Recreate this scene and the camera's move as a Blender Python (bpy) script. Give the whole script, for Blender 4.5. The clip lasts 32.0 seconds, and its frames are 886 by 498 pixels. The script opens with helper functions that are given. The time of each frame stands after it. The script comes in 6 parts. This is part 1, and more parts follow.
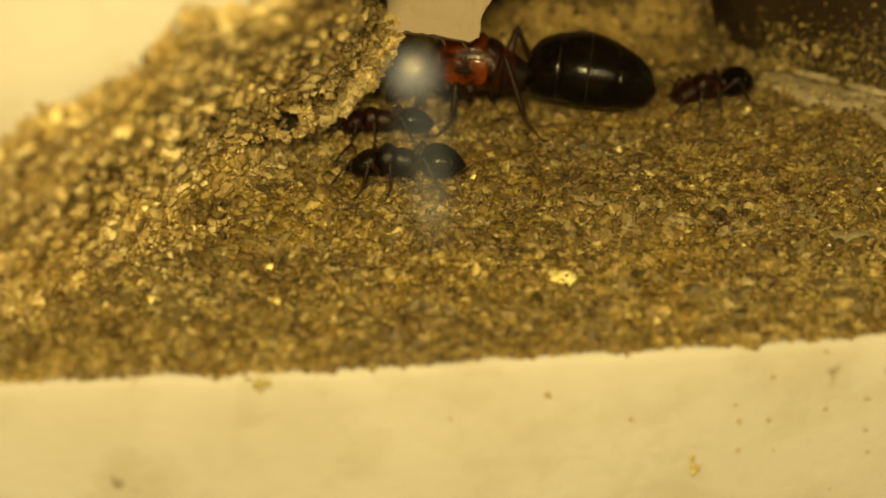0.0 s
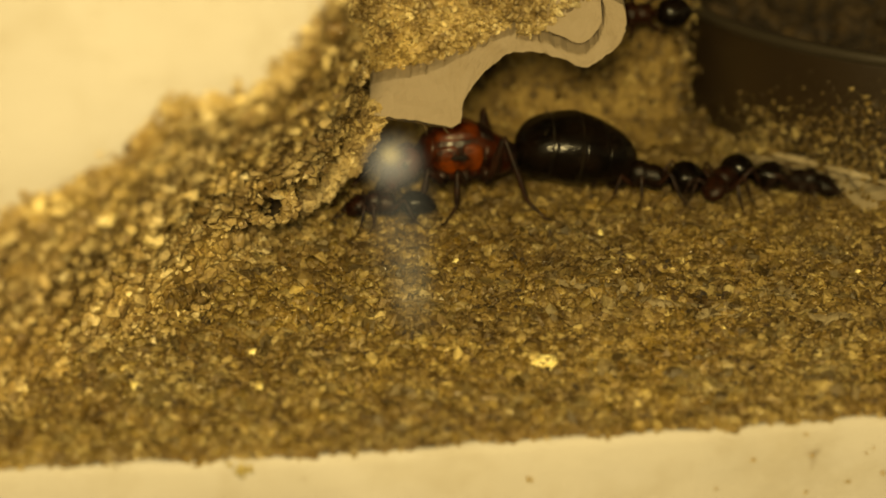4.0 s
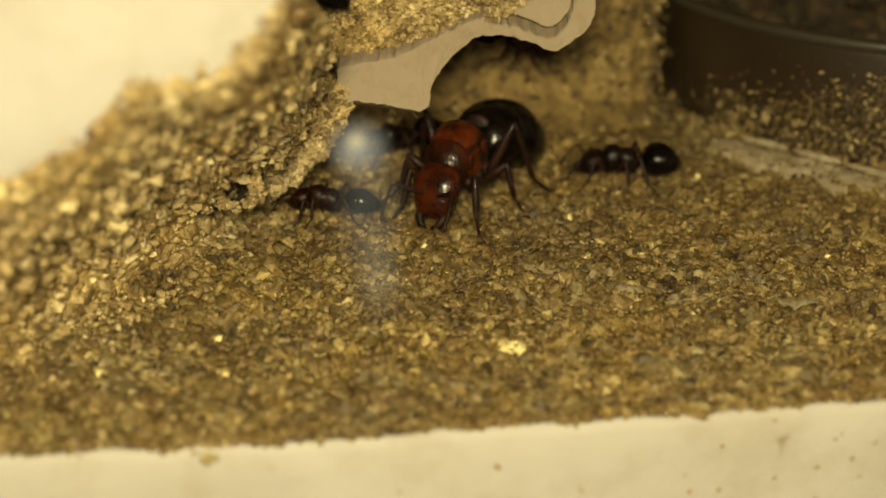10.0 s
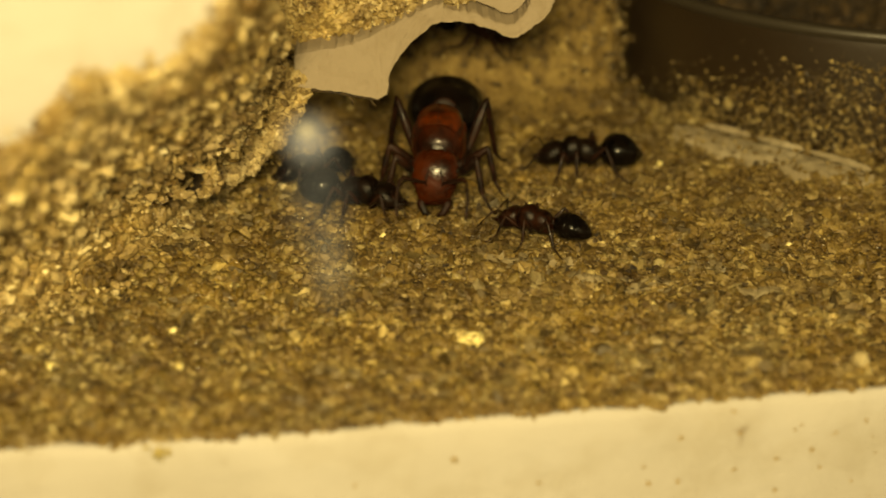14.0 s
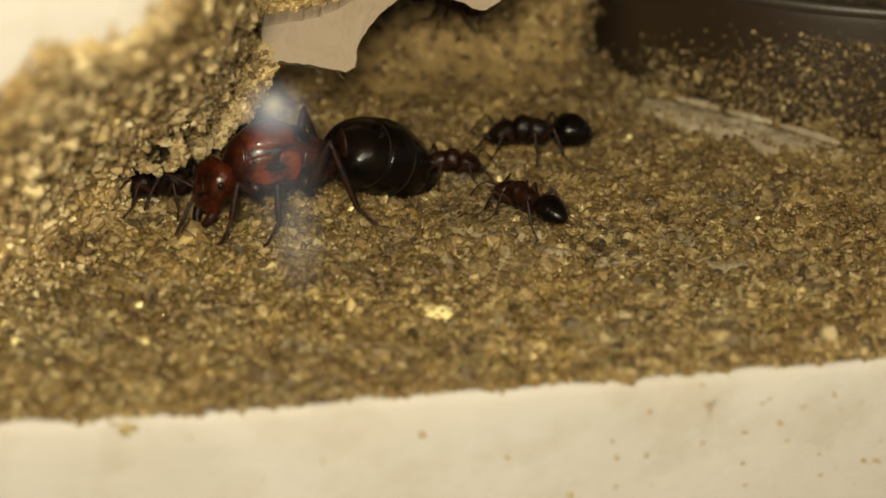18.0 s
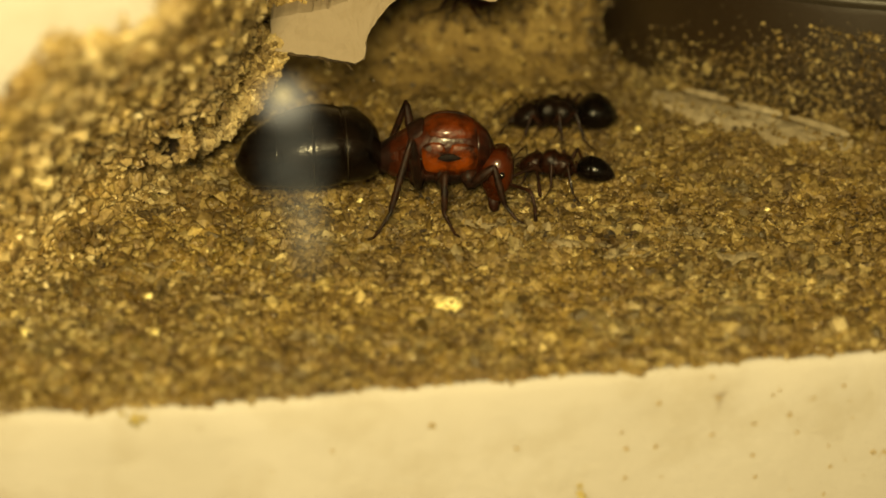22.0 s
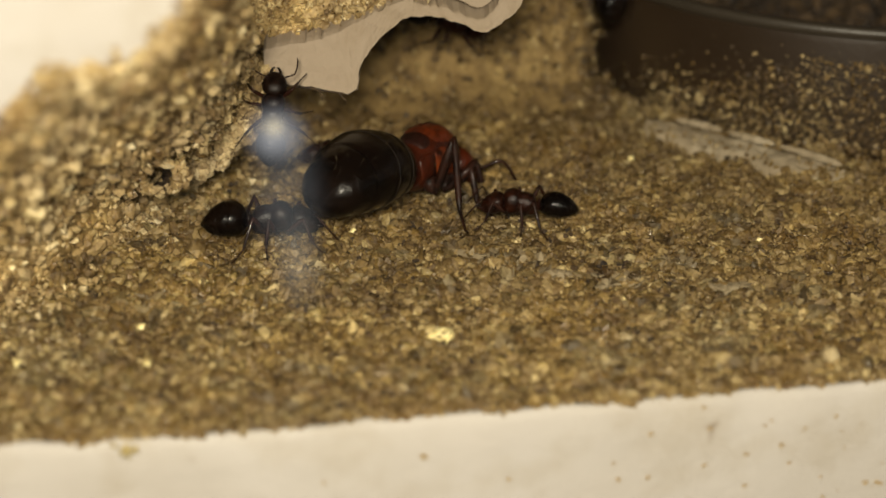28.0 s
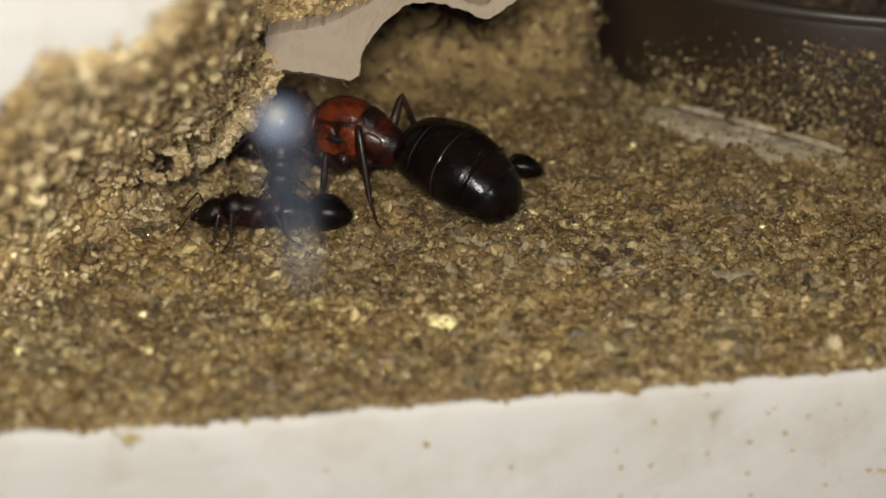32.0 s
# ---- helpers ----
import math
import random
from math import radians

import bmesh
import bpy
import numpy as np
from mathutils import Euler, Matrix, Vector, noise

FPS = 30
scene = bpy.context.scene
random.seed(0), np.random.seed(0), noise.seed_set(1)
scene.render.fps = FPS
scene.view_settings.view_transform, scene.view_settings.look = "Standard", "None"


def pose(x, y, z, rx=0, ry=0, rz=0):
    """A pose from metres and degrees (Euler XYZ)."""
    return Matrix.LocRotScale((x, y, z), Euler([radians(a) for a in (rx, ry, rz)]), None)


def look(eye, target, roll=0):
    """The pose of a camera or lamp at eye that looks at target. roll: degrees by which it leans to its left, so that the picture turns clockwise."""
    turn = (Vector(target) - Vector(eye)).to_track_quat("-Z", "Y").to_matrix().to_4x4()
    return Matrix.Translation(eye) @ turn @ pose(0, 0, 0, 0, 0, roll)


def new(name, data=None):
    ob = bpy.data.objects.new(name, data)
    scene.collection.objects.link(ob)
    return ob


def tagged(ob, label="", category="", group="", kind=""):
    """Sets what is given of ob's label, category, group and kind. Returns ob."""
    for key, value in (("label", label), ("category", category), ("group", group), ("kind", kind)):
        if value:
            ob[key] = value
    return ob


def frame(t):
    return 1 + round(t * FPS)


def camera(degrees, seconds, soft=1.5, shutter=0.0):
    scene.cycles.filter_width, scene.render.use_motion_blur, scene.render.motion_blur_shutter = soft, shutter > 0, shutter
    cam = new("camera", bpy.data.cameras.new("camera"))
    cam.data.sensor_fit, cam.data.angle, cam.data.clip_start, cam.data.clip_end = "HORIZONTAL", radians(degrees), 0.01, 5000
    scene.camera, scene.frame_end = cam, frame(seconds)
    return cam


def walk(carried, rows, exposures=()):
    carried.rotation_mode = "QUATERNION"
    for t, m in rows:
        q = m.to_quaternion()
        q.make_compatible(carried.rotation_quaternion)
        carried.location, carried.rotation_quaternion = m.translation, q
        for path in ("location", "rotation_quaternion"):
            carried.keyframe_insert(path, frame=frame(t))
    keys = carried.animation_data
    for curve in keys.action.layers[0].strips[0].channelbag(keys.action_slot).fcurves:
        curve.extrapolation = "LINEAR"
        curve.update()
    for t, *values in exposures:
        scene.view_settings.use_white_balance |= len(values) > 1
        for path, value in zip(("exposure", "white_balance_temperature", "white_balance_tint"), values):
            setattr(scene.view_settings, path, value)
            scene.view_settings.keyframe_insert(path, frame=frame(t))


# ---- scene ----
cam = camera(30.0, 32.0, soft=1.6, shutter=0.5)
cam.data.dof.use_dof, cam.data.dof.focus_distance, cam.data.dof.aperture_fstop = True, 0.0835, 40.5
# seconds; eye in millimetres; pitch, lean to the right and yaw in degrees
ROWS = [
    (0, 0.000, -70.692, 32.964, -25.000, 0.000, -0.000),
    (0.5, 0.150, -70.966, 33.064, -24.771, 0.017, 0.031),
    (1, 0.157, -70.682, 32.863, -25.604, -0.039, 0.014),
    (1.5, 0.111, -71.014, 33.466, -24.087, -0.009, -0.106),
    (2, -0.042, -71.417, 33.638, -22.609, -0.080, -0.324),
    (2.5, 0.058, -71.381, 33.443, -22.188, -0.056, -0.336),
    (3, 0.041, -71.313, 33.635, -22.525, -0.131, -0.351),
    (3.5, 0.305, -71.228, 33.543, -22.312, 0.081, -0.229),
    (5.5, 0.520, -70.668, 33.448, -22.403, -0.019, -0.902),
    (6, 0.512, -70.716, 33.626, -22.608, -0.085, -0.994),
    (6.5, 0.613, -70.626, 33.675, -22.670, -0.077, -0.998),
    (7, 0.571, -70.610, 33.566, -22.248, -0.112, -1.108),
    (7.5, 0.624, -70.503, 33.460, -22.659, -0.152, -1.238),
    (8, 0.655, -70.554, 33.520, -22.827, -0.158, -1.300),
    (8.5, 0.630, -70.426, 33.566, -22.825, -0.185, -1.393),
    (9, 0.678, -70.350, 33.368, -22.921, -0.187, -1.330),
    (9.5, 0.523, -70.413, 33.459, -23.238, -0.293, -1.440),
    (10, 0.629, -70.444, 33.447, -22.967, -0.228, -1.400),
    (10.5, 0.845, -69.720, 33.424, -23.522, -0.078, -1.379),
    (11, 0.920, -69.724, 33.280, -23.653, -0.161, -1.596),
    (11.5, 0.866, -69.427, 33.142, -24.934, -0.355, -1.889),
    (12, 0.959, -69.646, 33.132, -24.650, -0.263, -1.921),
    (12.5, 0.848, -69.549, 33.145, -24.842, -0.388, -2.069),
    (13, 0.949, -69.838, 33.274, -24.198, -0.329, -2.032),
    (13.5, 0.932, -70.055, 33.507, -23.427, -0.342, -1.902),
    (14, 1.351, -69.540, 33.387, -23.540, -0.454, -2.442),
    (14.5, 1.691, -68.893, 33.056, -25.159, -0.720, -3.316),
    (15, 1.622, -68.938, 33.077, -25.090, -0.812, -3.607),
    (15.5, 1.615, -69.075, 33.209, -24.715, -0.868, -3.625),
    (17.5, 1.482, -69.146, 33.204, -24.449, -0.902, -3.635),
    (18, 1.489, -69.188, 33.258, -24.451, -0.885, -3.555),
    (18.5, 1.508, -69.193, 33.269, -24.458, -0.831, -3.427),
    (19, 1.582, -68.940, 33.083, -25.190, -0.814, -3.446),
    (19.5, 1.524, -69.082, 33.150, -24.864, -0.823, -3.390),
    (20, 1.532, -69.077, 33.101, -25.132, -0.827, -3.402),
    (20.5, 1.432, -69.163, 33.161, -24.748, -0.842, -3.389),
    (21, 1.468, -69.095, 33.141, -24.702, -0.823, -3.436),
    (21.5, 1.517, -69.289, 33.258, -24.573, -0.788, -3.241),
    (22, 1.387, -69.219, 33.177, -24.689, -0.794, -3.286),
    (22.5, 1.577, -68.969, 33.183, -24.887, -0.770, -3.176),
    (23, 1.541, -68.935, 33.158, -24.913, -0.831, -3.329),
    (23.5, 1.501, -68.956, 33.158, -24.917, -0.848, -3.413),
    (24, 1.419, -69.152, 33.110, -24.512, -0.819, -3.433),
    (24.5, 1.649, -69.224, 33.045, -24.454, -0.759, -3.253),
    (25, 1.225, -69.051, 33.115, -24.612, -0.923, -3.587),
    (25.5, 1.410, -69.311, 33.334, -24.003, -0.845, -3.358),
    (27.5, 1.622, -69.118, 33.407, -23.812, -0.811, -3.372),
    (28, 1.585, -69.243, 33.394, -23.776, -0.806, -3.403),
    (28.5, 1.621, -69.174, 33.309, -23.831, -0.792, -3.392),
    (29, 1.582, -69.245, 33.393, -23.893, -0.835, -3.471),
    (29.5, 1.570, -69.324, 33.462, -24.064, -0.836, -3.461),
    (30, 1.523, -69.397, 33.454, -23.723, -0.872, -3.438),
    (30.5, 1.530, -69.327, 33.313, -23.785, -0.793, -3.373),
    (31, 1.607, -69.184, 33.279, -24.203, -0.739, -3.316),
    (31.5, 1.095, -69.404, 33.305, -24.157, -0.986, -3.352),
    (32, 1.481, -69.026, 33.381, -24.270, -0.825, -3.415),
]
# seconds, stops, kelvin, tint: the camera's own exposure and white balance drift
LOOKS = [(0.0, -0.10, 12030, -3), (1.2, -0.10, 12030, -3), (2.0, -0.24, 11830, 1), (3.5, -0.24, 11640, 1), (5.5, -0.20, 7080, 8), (8.0, -0.13, 6160, 7), (9.5, -0.08, 6640, 4), (11.5, 0.0, 9800, 0), (13.5, 0.0, 10380, 1), (15.5, -0.05, 9020, 2), (17.5, 0.0, 6110, 14), (19.5, 0.0, 6500, 12), (21.5, 0.05, 9410, 2), (25.5, 0.0, 10280, -1), (27.5, 0.0, 6110, 17), (32.0, 0.0, 5090, 20)]


def eye_pose(x, y, z, pitch, lean, yaw):
    return pose(x * 0.001, y * 0.001, z * 0.001, 0, 0, yaw) @ pose(0, 0, 0, 90 + pitch, 0, 0) @ pose(0, 0, 0, 0, 0, -lean)


walk(cam, [(t, eye_pose(*r)) for t, *r in ROWS], LOOKS)

# ---- light: one lamp over the nest, and the dim room around it ----
world = bpy.data.worlds.new("room_light")
scene.world = world
world.use_nodes = True
wn = world.node_tree.nodes
wn["Background"].inputs[0].default_value = (1.0, 0.88, 0.62, 1)
wn["Background"].inputs[1].default_value = 0.14
for power, spot in ((0.136, (-0.003, -0.084, 0.046)), (0.028, (0.040, -0.082, 0.048))):
    lamp_data = bpy.data.lights.new("lamp", "AREA")
    lamp_data.shape, lamp_data.size, lamp_data.energy, lamp_data.color = "DISK", 0.013, power, (1.0, 0.88, 0.57)
    lamp = new("lamp", lamp_data)
    lamp.matrix_world = look(spot, (0.004, 0.008, 0.0))

MM = 0.001


# ---- materials ----
def material(name):
    m = bpy.data.materials.new(name)
    m.use_nodes = True
    n, l = m.node_tree.nodes, m.node_tree.links
    return m, n, l, n["Principled BSDF"]


def noise_node(n, l, scale, detail=4.0, rough=0.6, coords=None):
    t = n.new("ShaderNodeTexNoise")
    t.inputs["Scale"].default_value, t.inputs["Detail"].default_value, t.inputs["Roughness"].default_value = scale, detail, rough
    if coords is None:
        coords = n.new("ShaderNodeTexCoord").outputs["Object"]
    l.new(coords, t.inputs["Vector"])
    return t.outputs["Fac"]


def ramp_node(n, l, fac, stops):
    r = n.new("ShaderNodeValToRGB")
    e = r.color_ramp.elements
    while len(e) < len(stops):
        e.new(0.5)
    for k, (p, c) in enumerate(stops):
        e[k].position, e[k].color = p, (*c, 1)
    l.new(fac, r.inputs["Fac"])
    return r.outputs["Color"]


def mix_node(n, l, fac, a, b, kind="MIX"):
    x = n.new("ShaderNodeMix")
    x.data_type, x.blend_type = "RGBA", kind
    if isinstance(fac, float):
        x.inputs[0].default_value = fac
    else:
        l.new(fac, x.inputs[0])
    for k, v in ((6, a), (7, b)):
        if isinstance(v, tuple):
            x.inputs[k].default_value = (*v, 1)
        else:
            l.new(v, x.inputs[k])
    return x.outputs[2]


def bump_node(n, l, p, height, distance, strength=1.0):
    b = n.new("ShaderNodeBump")
    b.inputs["Distance"].default_value, b.inputs["Strength"].default_value = distance, strength
    l.new(height, b.inputs["Height"])
    l.new(b.outputs["Normal"], p.inputs["Normal"])


def grain_material(name, stops, rough=0.38):
    m, n, l, p = material(name)
    isle = n.new("ShaderNodeNewGeometry").outputs["Random Per Island"]
    col = ramp_node(n, l, isle, stops)
    speck = noise_node(n, l, 5200.0, 3.0, 0.7)
    col = mix_node(n, l, 0.66, col, ramp_node(n, l, speck, [(0.30, (0.36, 0.28, 0.19)), (0.58, (1.0, 0.97, 0.90))]), "MULTIPLY")
    broad = noise_node(n, l, 170.0, 3.0)
    col = mix_node(n, l, 0.7, col, ramp_node(n, l, broad, [(0.36, (0.62, 0.52, 0.38)), (0.50, (0.92, 0.88, 0.82)), (0.64, (1.12, 1.10, 1.04))]), "MULTIPLY")
    clump = noise_node(n, l, 700.0, 3.0, 0.6)
    col = mix_node(n, l, 0.62, col, ramp_node(n, l, clump, [(0.34, (0.30, 0.23, 0.15)), (0.45, (0.85, 0.81, 0.75)), (0.56, (1.0, 0.99, 0.96)), (0.68, (1.45, 1.42, 1.34))]), "MULTIPLY")
    patch = noise_node(n, l, 130.0, 4.0, 0.65)
    col = mix_node(n, l, 1.0, col, ramp_node(n, l, patch, [(0.36, (0.93, 0.96, 1.04)), (0.48, (1.0, 1.0, 1.0)), (0.62, (1.02, 0.98, 0.84))]), "MULTIPLY")
    l.new(col, p.inputs["Base Color"])
    turn = n.new("ShaderNodeMath")
    turn.operation = "MULTIPLY"
    turn.inputs[1].default_value = 37.0
    l.new(isle, turn.inputs[0])
    part_ = n.new("ShaderNodeMath")
    part_.operation = "FRACT"
    l.new(turn.outputs[0], part_.inputs[0])
    gloss = n.new("ShaderNodeMapRange")
    gloss.inputs["To Min"].default_value, gloss.inputs["To Max"].default_value = rough * 0.45, min(1.0, rough * 2.2)
    l.new(part_.outputs[0], gloss.inputs["Value"])
    l.new(gloss.outputs["Result"], p.inputs["Roughness"])
    p.inputs["Specular IOR Level"].default_value = 0.6
    bump_node(n, l, p, speck, 0.00012, 0.9)
    return m


SAND = grain_material("sand", [(0.0, (0.1328, 0.0886, 0.0295)), (0.12, (0.1825, 0.1265, 0.0460)), (0.45, (0.2284, 0.1651, 0.0642)), (0.70, (0.2580, 0.1948, 0.0861)), (0.86, (0.3201, 0.2445, 0.1071)), (0.95, (0.3936, 0.3212, 0.1578)), (1.0, (0.5905, 0.4993, 0.2717))], 0.34)
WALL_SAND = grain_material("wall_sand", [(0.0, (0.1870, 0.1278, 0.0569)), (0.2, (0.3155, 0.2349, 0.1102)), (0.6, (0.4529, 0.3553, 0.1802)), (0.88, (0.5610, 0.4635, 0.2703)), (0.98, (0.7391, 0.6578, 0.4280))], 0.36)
FINE_SAND = grain_material("fine_sand", [(0.0, (0.0444, 0.0264, 0.0078)), (0.30, (0.1197, 0.0783, 0.0275)), (0.7, (0.2085, 0.1472, 0.0567)), (0.93, (0.3282, 0.2500, 0.1095)), (1.0, (0.5762, 0.4810, 0.2560))], 0.32)
COARSE_SAND = grain_material("coarse_sand", [(0.0, (0.1293, 0.0904, 0.0300)), (0.3, (0.2129, 0.1576, 0.0582)), (0.7, (0.2995, 0.2354, 0.1044)), (1.0, (0.4288, 0.3628, 0.1875))], 0.3)
STUCK_SAND = grain_material("stuck_sand", [(0.0, (0.040, 0.025, 0.009)), (0.35, (0.125, 0.085, 0.030)), (0.75, (0.270, 0.200, 0.085)), (1.0, (0.60, 0.51, 0.28))], 0.36)
GREY_SAND = grain_material("grey_sand", [(0.0, (0.0607, 0.0437, 0.0180)), (0.4, (0.1582, 0.1226, 0.0582)), (0.8, (0.2288, 0.1847, 0.0924)), (1.0, (0.3612, 0.3014, 0.1644))], 0.32)
CRUST = grain_material("crust", [(0.0, (0.111, 0.076, 0.033)), (0.25, (0.296, 0.227, 0.119)), (0.6, (0.429, 0.349, 0.204)), (1.0, (0.577, 0.497, 0.326))], 0.7)


def earth_material(name, dark, mid, light, scale=600.0):
    m, n, l, p = material(name)
    a = noise_node(n, l, scale, 6.0, 0.7)
    b = noise_node(n, l, scale * 0.18, 4.0)
    col = ramp_node(n, l, a, [(0.36, dark), (0.47, mid), (0.64, light)])
    col = mix_node(n, l, 0.6, col, ramp_node(n, l, b, [(0.35, (0.6, 0.52, 0.42)), (0.65, (1, 1, 1))]), "MULTIPLY")
    l.new(col, p.inputs["Base Color"])
    p.inputs["Roughness"].default_value = 0.8
    bump_node(n, l, p, a, 0.0003, 0.9)
    return m


def bed_material(name, dark, mid, light, scale, joints=0.9):
    """Packed sand: cells of unlike tone with dark joints between them."""
    m, n, l, p = material(name)
    tc = n.new("ShaderNodeTexCoord").outputs["Object"]
    warp = n.new("ShaderNodeTexNoise")
    warp.inputs["Scale"].default_value, warp.inputs["Detail"].default_value = scale * 0.9, 3.0
    l.new(tc, warp.inputs["Vector"])
    off = n.new("ShaderNodeVectorMath")
    off.operation = "MULTIPLY_ADD"
    off.inputs[1].default_value = (0.9 / scale,) * 3
    l.new(warp.outputs["Color"], off.inputs[0])
    l.new(tc, off.inputs[2])
    cell, edge = n.new("ShaderNodeTexVoronoi"), n.new("ShaderNodeTexVoronoi")
    edge.feature = "DISTANCE_TO_EDGE"
    for v in (cell, edge):
        v.inputs["Scale"].default_value = scale
        l.new(off.outputs[0], v.inputs["Vector"])
    tone = n.new("ShaderNodeSeparateColor")
    l.new(cell.outputs["Color"], tone.inputs[0])
    col = ramp_node(n, l, tone.outputs[0], [(0.0, dark), (0.26, mid), (0.66, mid), (0.92, light)])
    joint = ramp_node(n, l, edge.outputs["Distance"], [(0.0, (0.28, 0.21, 0.15)), (0.16, (1, 1, 1))])
    col = mix_node(n, l, joints, col, joint, "MULTIPLY")
    fine = noise_node(n, l, scale * 2.2, 5.0, 0.7)
    col = mix_node(n, l, 0.75, col, ramp_node(n, l, fine, [(0.32, (0.45, 0.38, 0.28)), (0.55, (1.0, 0.98, 0.94)), (0.75, (1.35, 1.3, 1.2))]), "MULTIPLY")
    broad = noise_node(n, l, scale * 0.10, 4.0)
    col = mix_node(n, l, 0.7, col, ramp_node(n, l, broad, [(0.36, (0.60, 0.52, 0.40)), (0.62, (1, 1, 1))]), "MULTIPLY")
    clump = noise_node(n, l, 700.0, 3.0, 0.6)
    col = mix_node(n, l, 0.62, col, ramp_node(n, l, clump, [(0.34, (0.30, 0.23, 0.15)), (0.45, (0.85, 0.81, 0.75)), (0.56, (1.0, 0.99, 0.96)), (0.68, (1.45, 1.42, 1.34))]), "MULTIPLY")
    patch = noise_node(n, l, 130.0, 4.0, 0.65)
    col = mix_node(n, l, 1.0, col, ramp_node(n, l, patch, [(0.36, (0.93, 0.96, 1.04)), (0.48, (1.0, 1.0, 1.0)), (0.62, (1.02, 0.98, 0.84))]), "MULTIPLY")
    l.new(col, p.inputs["Base Color"])
    p.inputs["Roughness"].default_value = 0.5
    p.inputs["Specular IOR Level"].default_value = 0.6
    h = n.new("ShaderNodeMath")
    h.operation = "MULTIPLY_ADD"
    h.inputs[1].default_value = 0.5
    l.new(fine, h.inputs[0])
    l.new(edge.outputs["Distance"], h.inputs[2])
    bump_node(n, l, p, h.outputs[0], 0.00040, 0.9)
    return m


EARTH = bed_material("earth", (0.1033, 0.0654, 0.0211), (0.2017, 0.1412, 0.0498), (0.3048, 0.2308, 0.1004), 1300.0, 0.55)
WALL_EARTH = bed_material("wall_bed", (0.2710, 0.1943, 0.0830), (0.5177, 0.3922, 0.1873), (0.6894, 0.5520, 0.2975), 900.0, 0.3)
BACK_EARTH = earth_material("back_earth", (0.0540, 0.0304, 0.0088), (0.1800, 0.1170, 0.0374), (0.3060, 0.2129, 0.0770), 700.0)


def plaster_material(name, base, stain):
    m, n, l, p = material(name)
    fine = noise_node(n, l, 1400.0, 5.0, 0.7)
    broad = noise_node(n, l, 90.0, 4.0)
    col = mix_node(n, l, ramp_node(n, l, broad, [(0.35, (0, 0, 0)), (0.75, (0.75, 0.75, 0.75))]), base, stain)
    smudge = ramp_node(n, l, noise_node(n, l, 260.0, 5.0, 0.65), [(0.36, (0.80, 0.76, 0.66)), (0.52, (1, 1, 1))])
    col = mix_node(n, l, 0.5, col, smudge, "MULTIPLY")
    pits = ramp_node(n, l, noise_node(n, l, 520.0, 2.0, 0.4), [(0.20, (0.35, 0.25, 0.15)), (0.27, (1, 1, 1))])
    col = mix_node(n, l, 0.9, col, pits, "MULTIPLY")
    l.new(col, p.inputs["Base Color"])
    p.inputs["Roughness"].default_value = 0.75
    bump_node(n, l, p, fine, 0.00012, 0.6)
    return m


PLASTER = plaster_material("plaster", (0.4270, 0.4016, 0.3754), (0.3880, 0.3531, 0.3099))
FACE = plaster_material("face_plaster", (0.4170, 0.3890, 0.3601), (0.3490, 0.3153, 0.2704))
CHIP = plaster_material("chip_plaster", (0.2938, 0.2362, 0.1698), (0.2509, 0.1920, 0.1329))
PATCH = earth_material("bare_patch", (0.235, 0.185, 0.115), (0.335, 0.275, 0.18), (0.42, 0.355, 0.25), 420.0)
FLAKE = earth_material("stone_flake", (0.1638, 0.1270, 0.0675), (0.2340, 0.1848, 0.1050), (0.3042, 0.2503, 0.1537), 700.0)
PEBBLE = earth_material("pale_pebble", (0.36, 0.27, 0.13), (0.48, 0.38, 0.20), (0.58, 0.48, 0.28), 1100.0)
DARK_BITS_AND_HOLE = earth_material("dark_bits_and_hole", (0.008, 0.005, 0.003), (0.03, 0.018, 0.008), (0.10, 0.06, 0.02), 900.0)
SPECK = earth_material("speck", (0.20, 0.13, 0.05), (0.34, 0.25, 0.12), (0.46, 0.36, 0.2), 2000.0)


def shell_material(name, dark, light, rough=0.2, coat=0.5, scale=900.0, relief=0.00005):
    m, n, l, p = material(name)
    a = noise_node(n, l, scale, 5.0, 0.65)
    b = noise_node(n, l, scale * 5, 3.0, 0.6)
    col = ramp_node(n, l, a, [(0.39, dark), (0.59, light)])
    dust = ramp_node(n, l, noise_node(n, l, scale * 2.3, 4.0, 0.7), [(0.30, (0.35, 0.30, 0.28)), (0.50, (1, 1, 1))])
    l.new(mix_node(n, l, 0.8, col, dust, "MULTIPLY"), p.inputs["Base Color"])
    r = n.new("ShaderNodeMapRange")
    r.inputs["To Min"].default_value, r.inputs["To Max"].default_value = rough * 0.6, rough * 1.9
    l.new(a, r.inputs["Value"])
    l.new(r.outputs["Result"], p.inputs["Roughness"])
    p.inputs["Specular IOR Level"].default_value = 0.19
    p.inputs["Coat Weight"].default_value, p.inputs["Coat Roughness"].default_value = coat, 0.10
    bump_node(n, l, p, b, relief, 0.6)
    return m


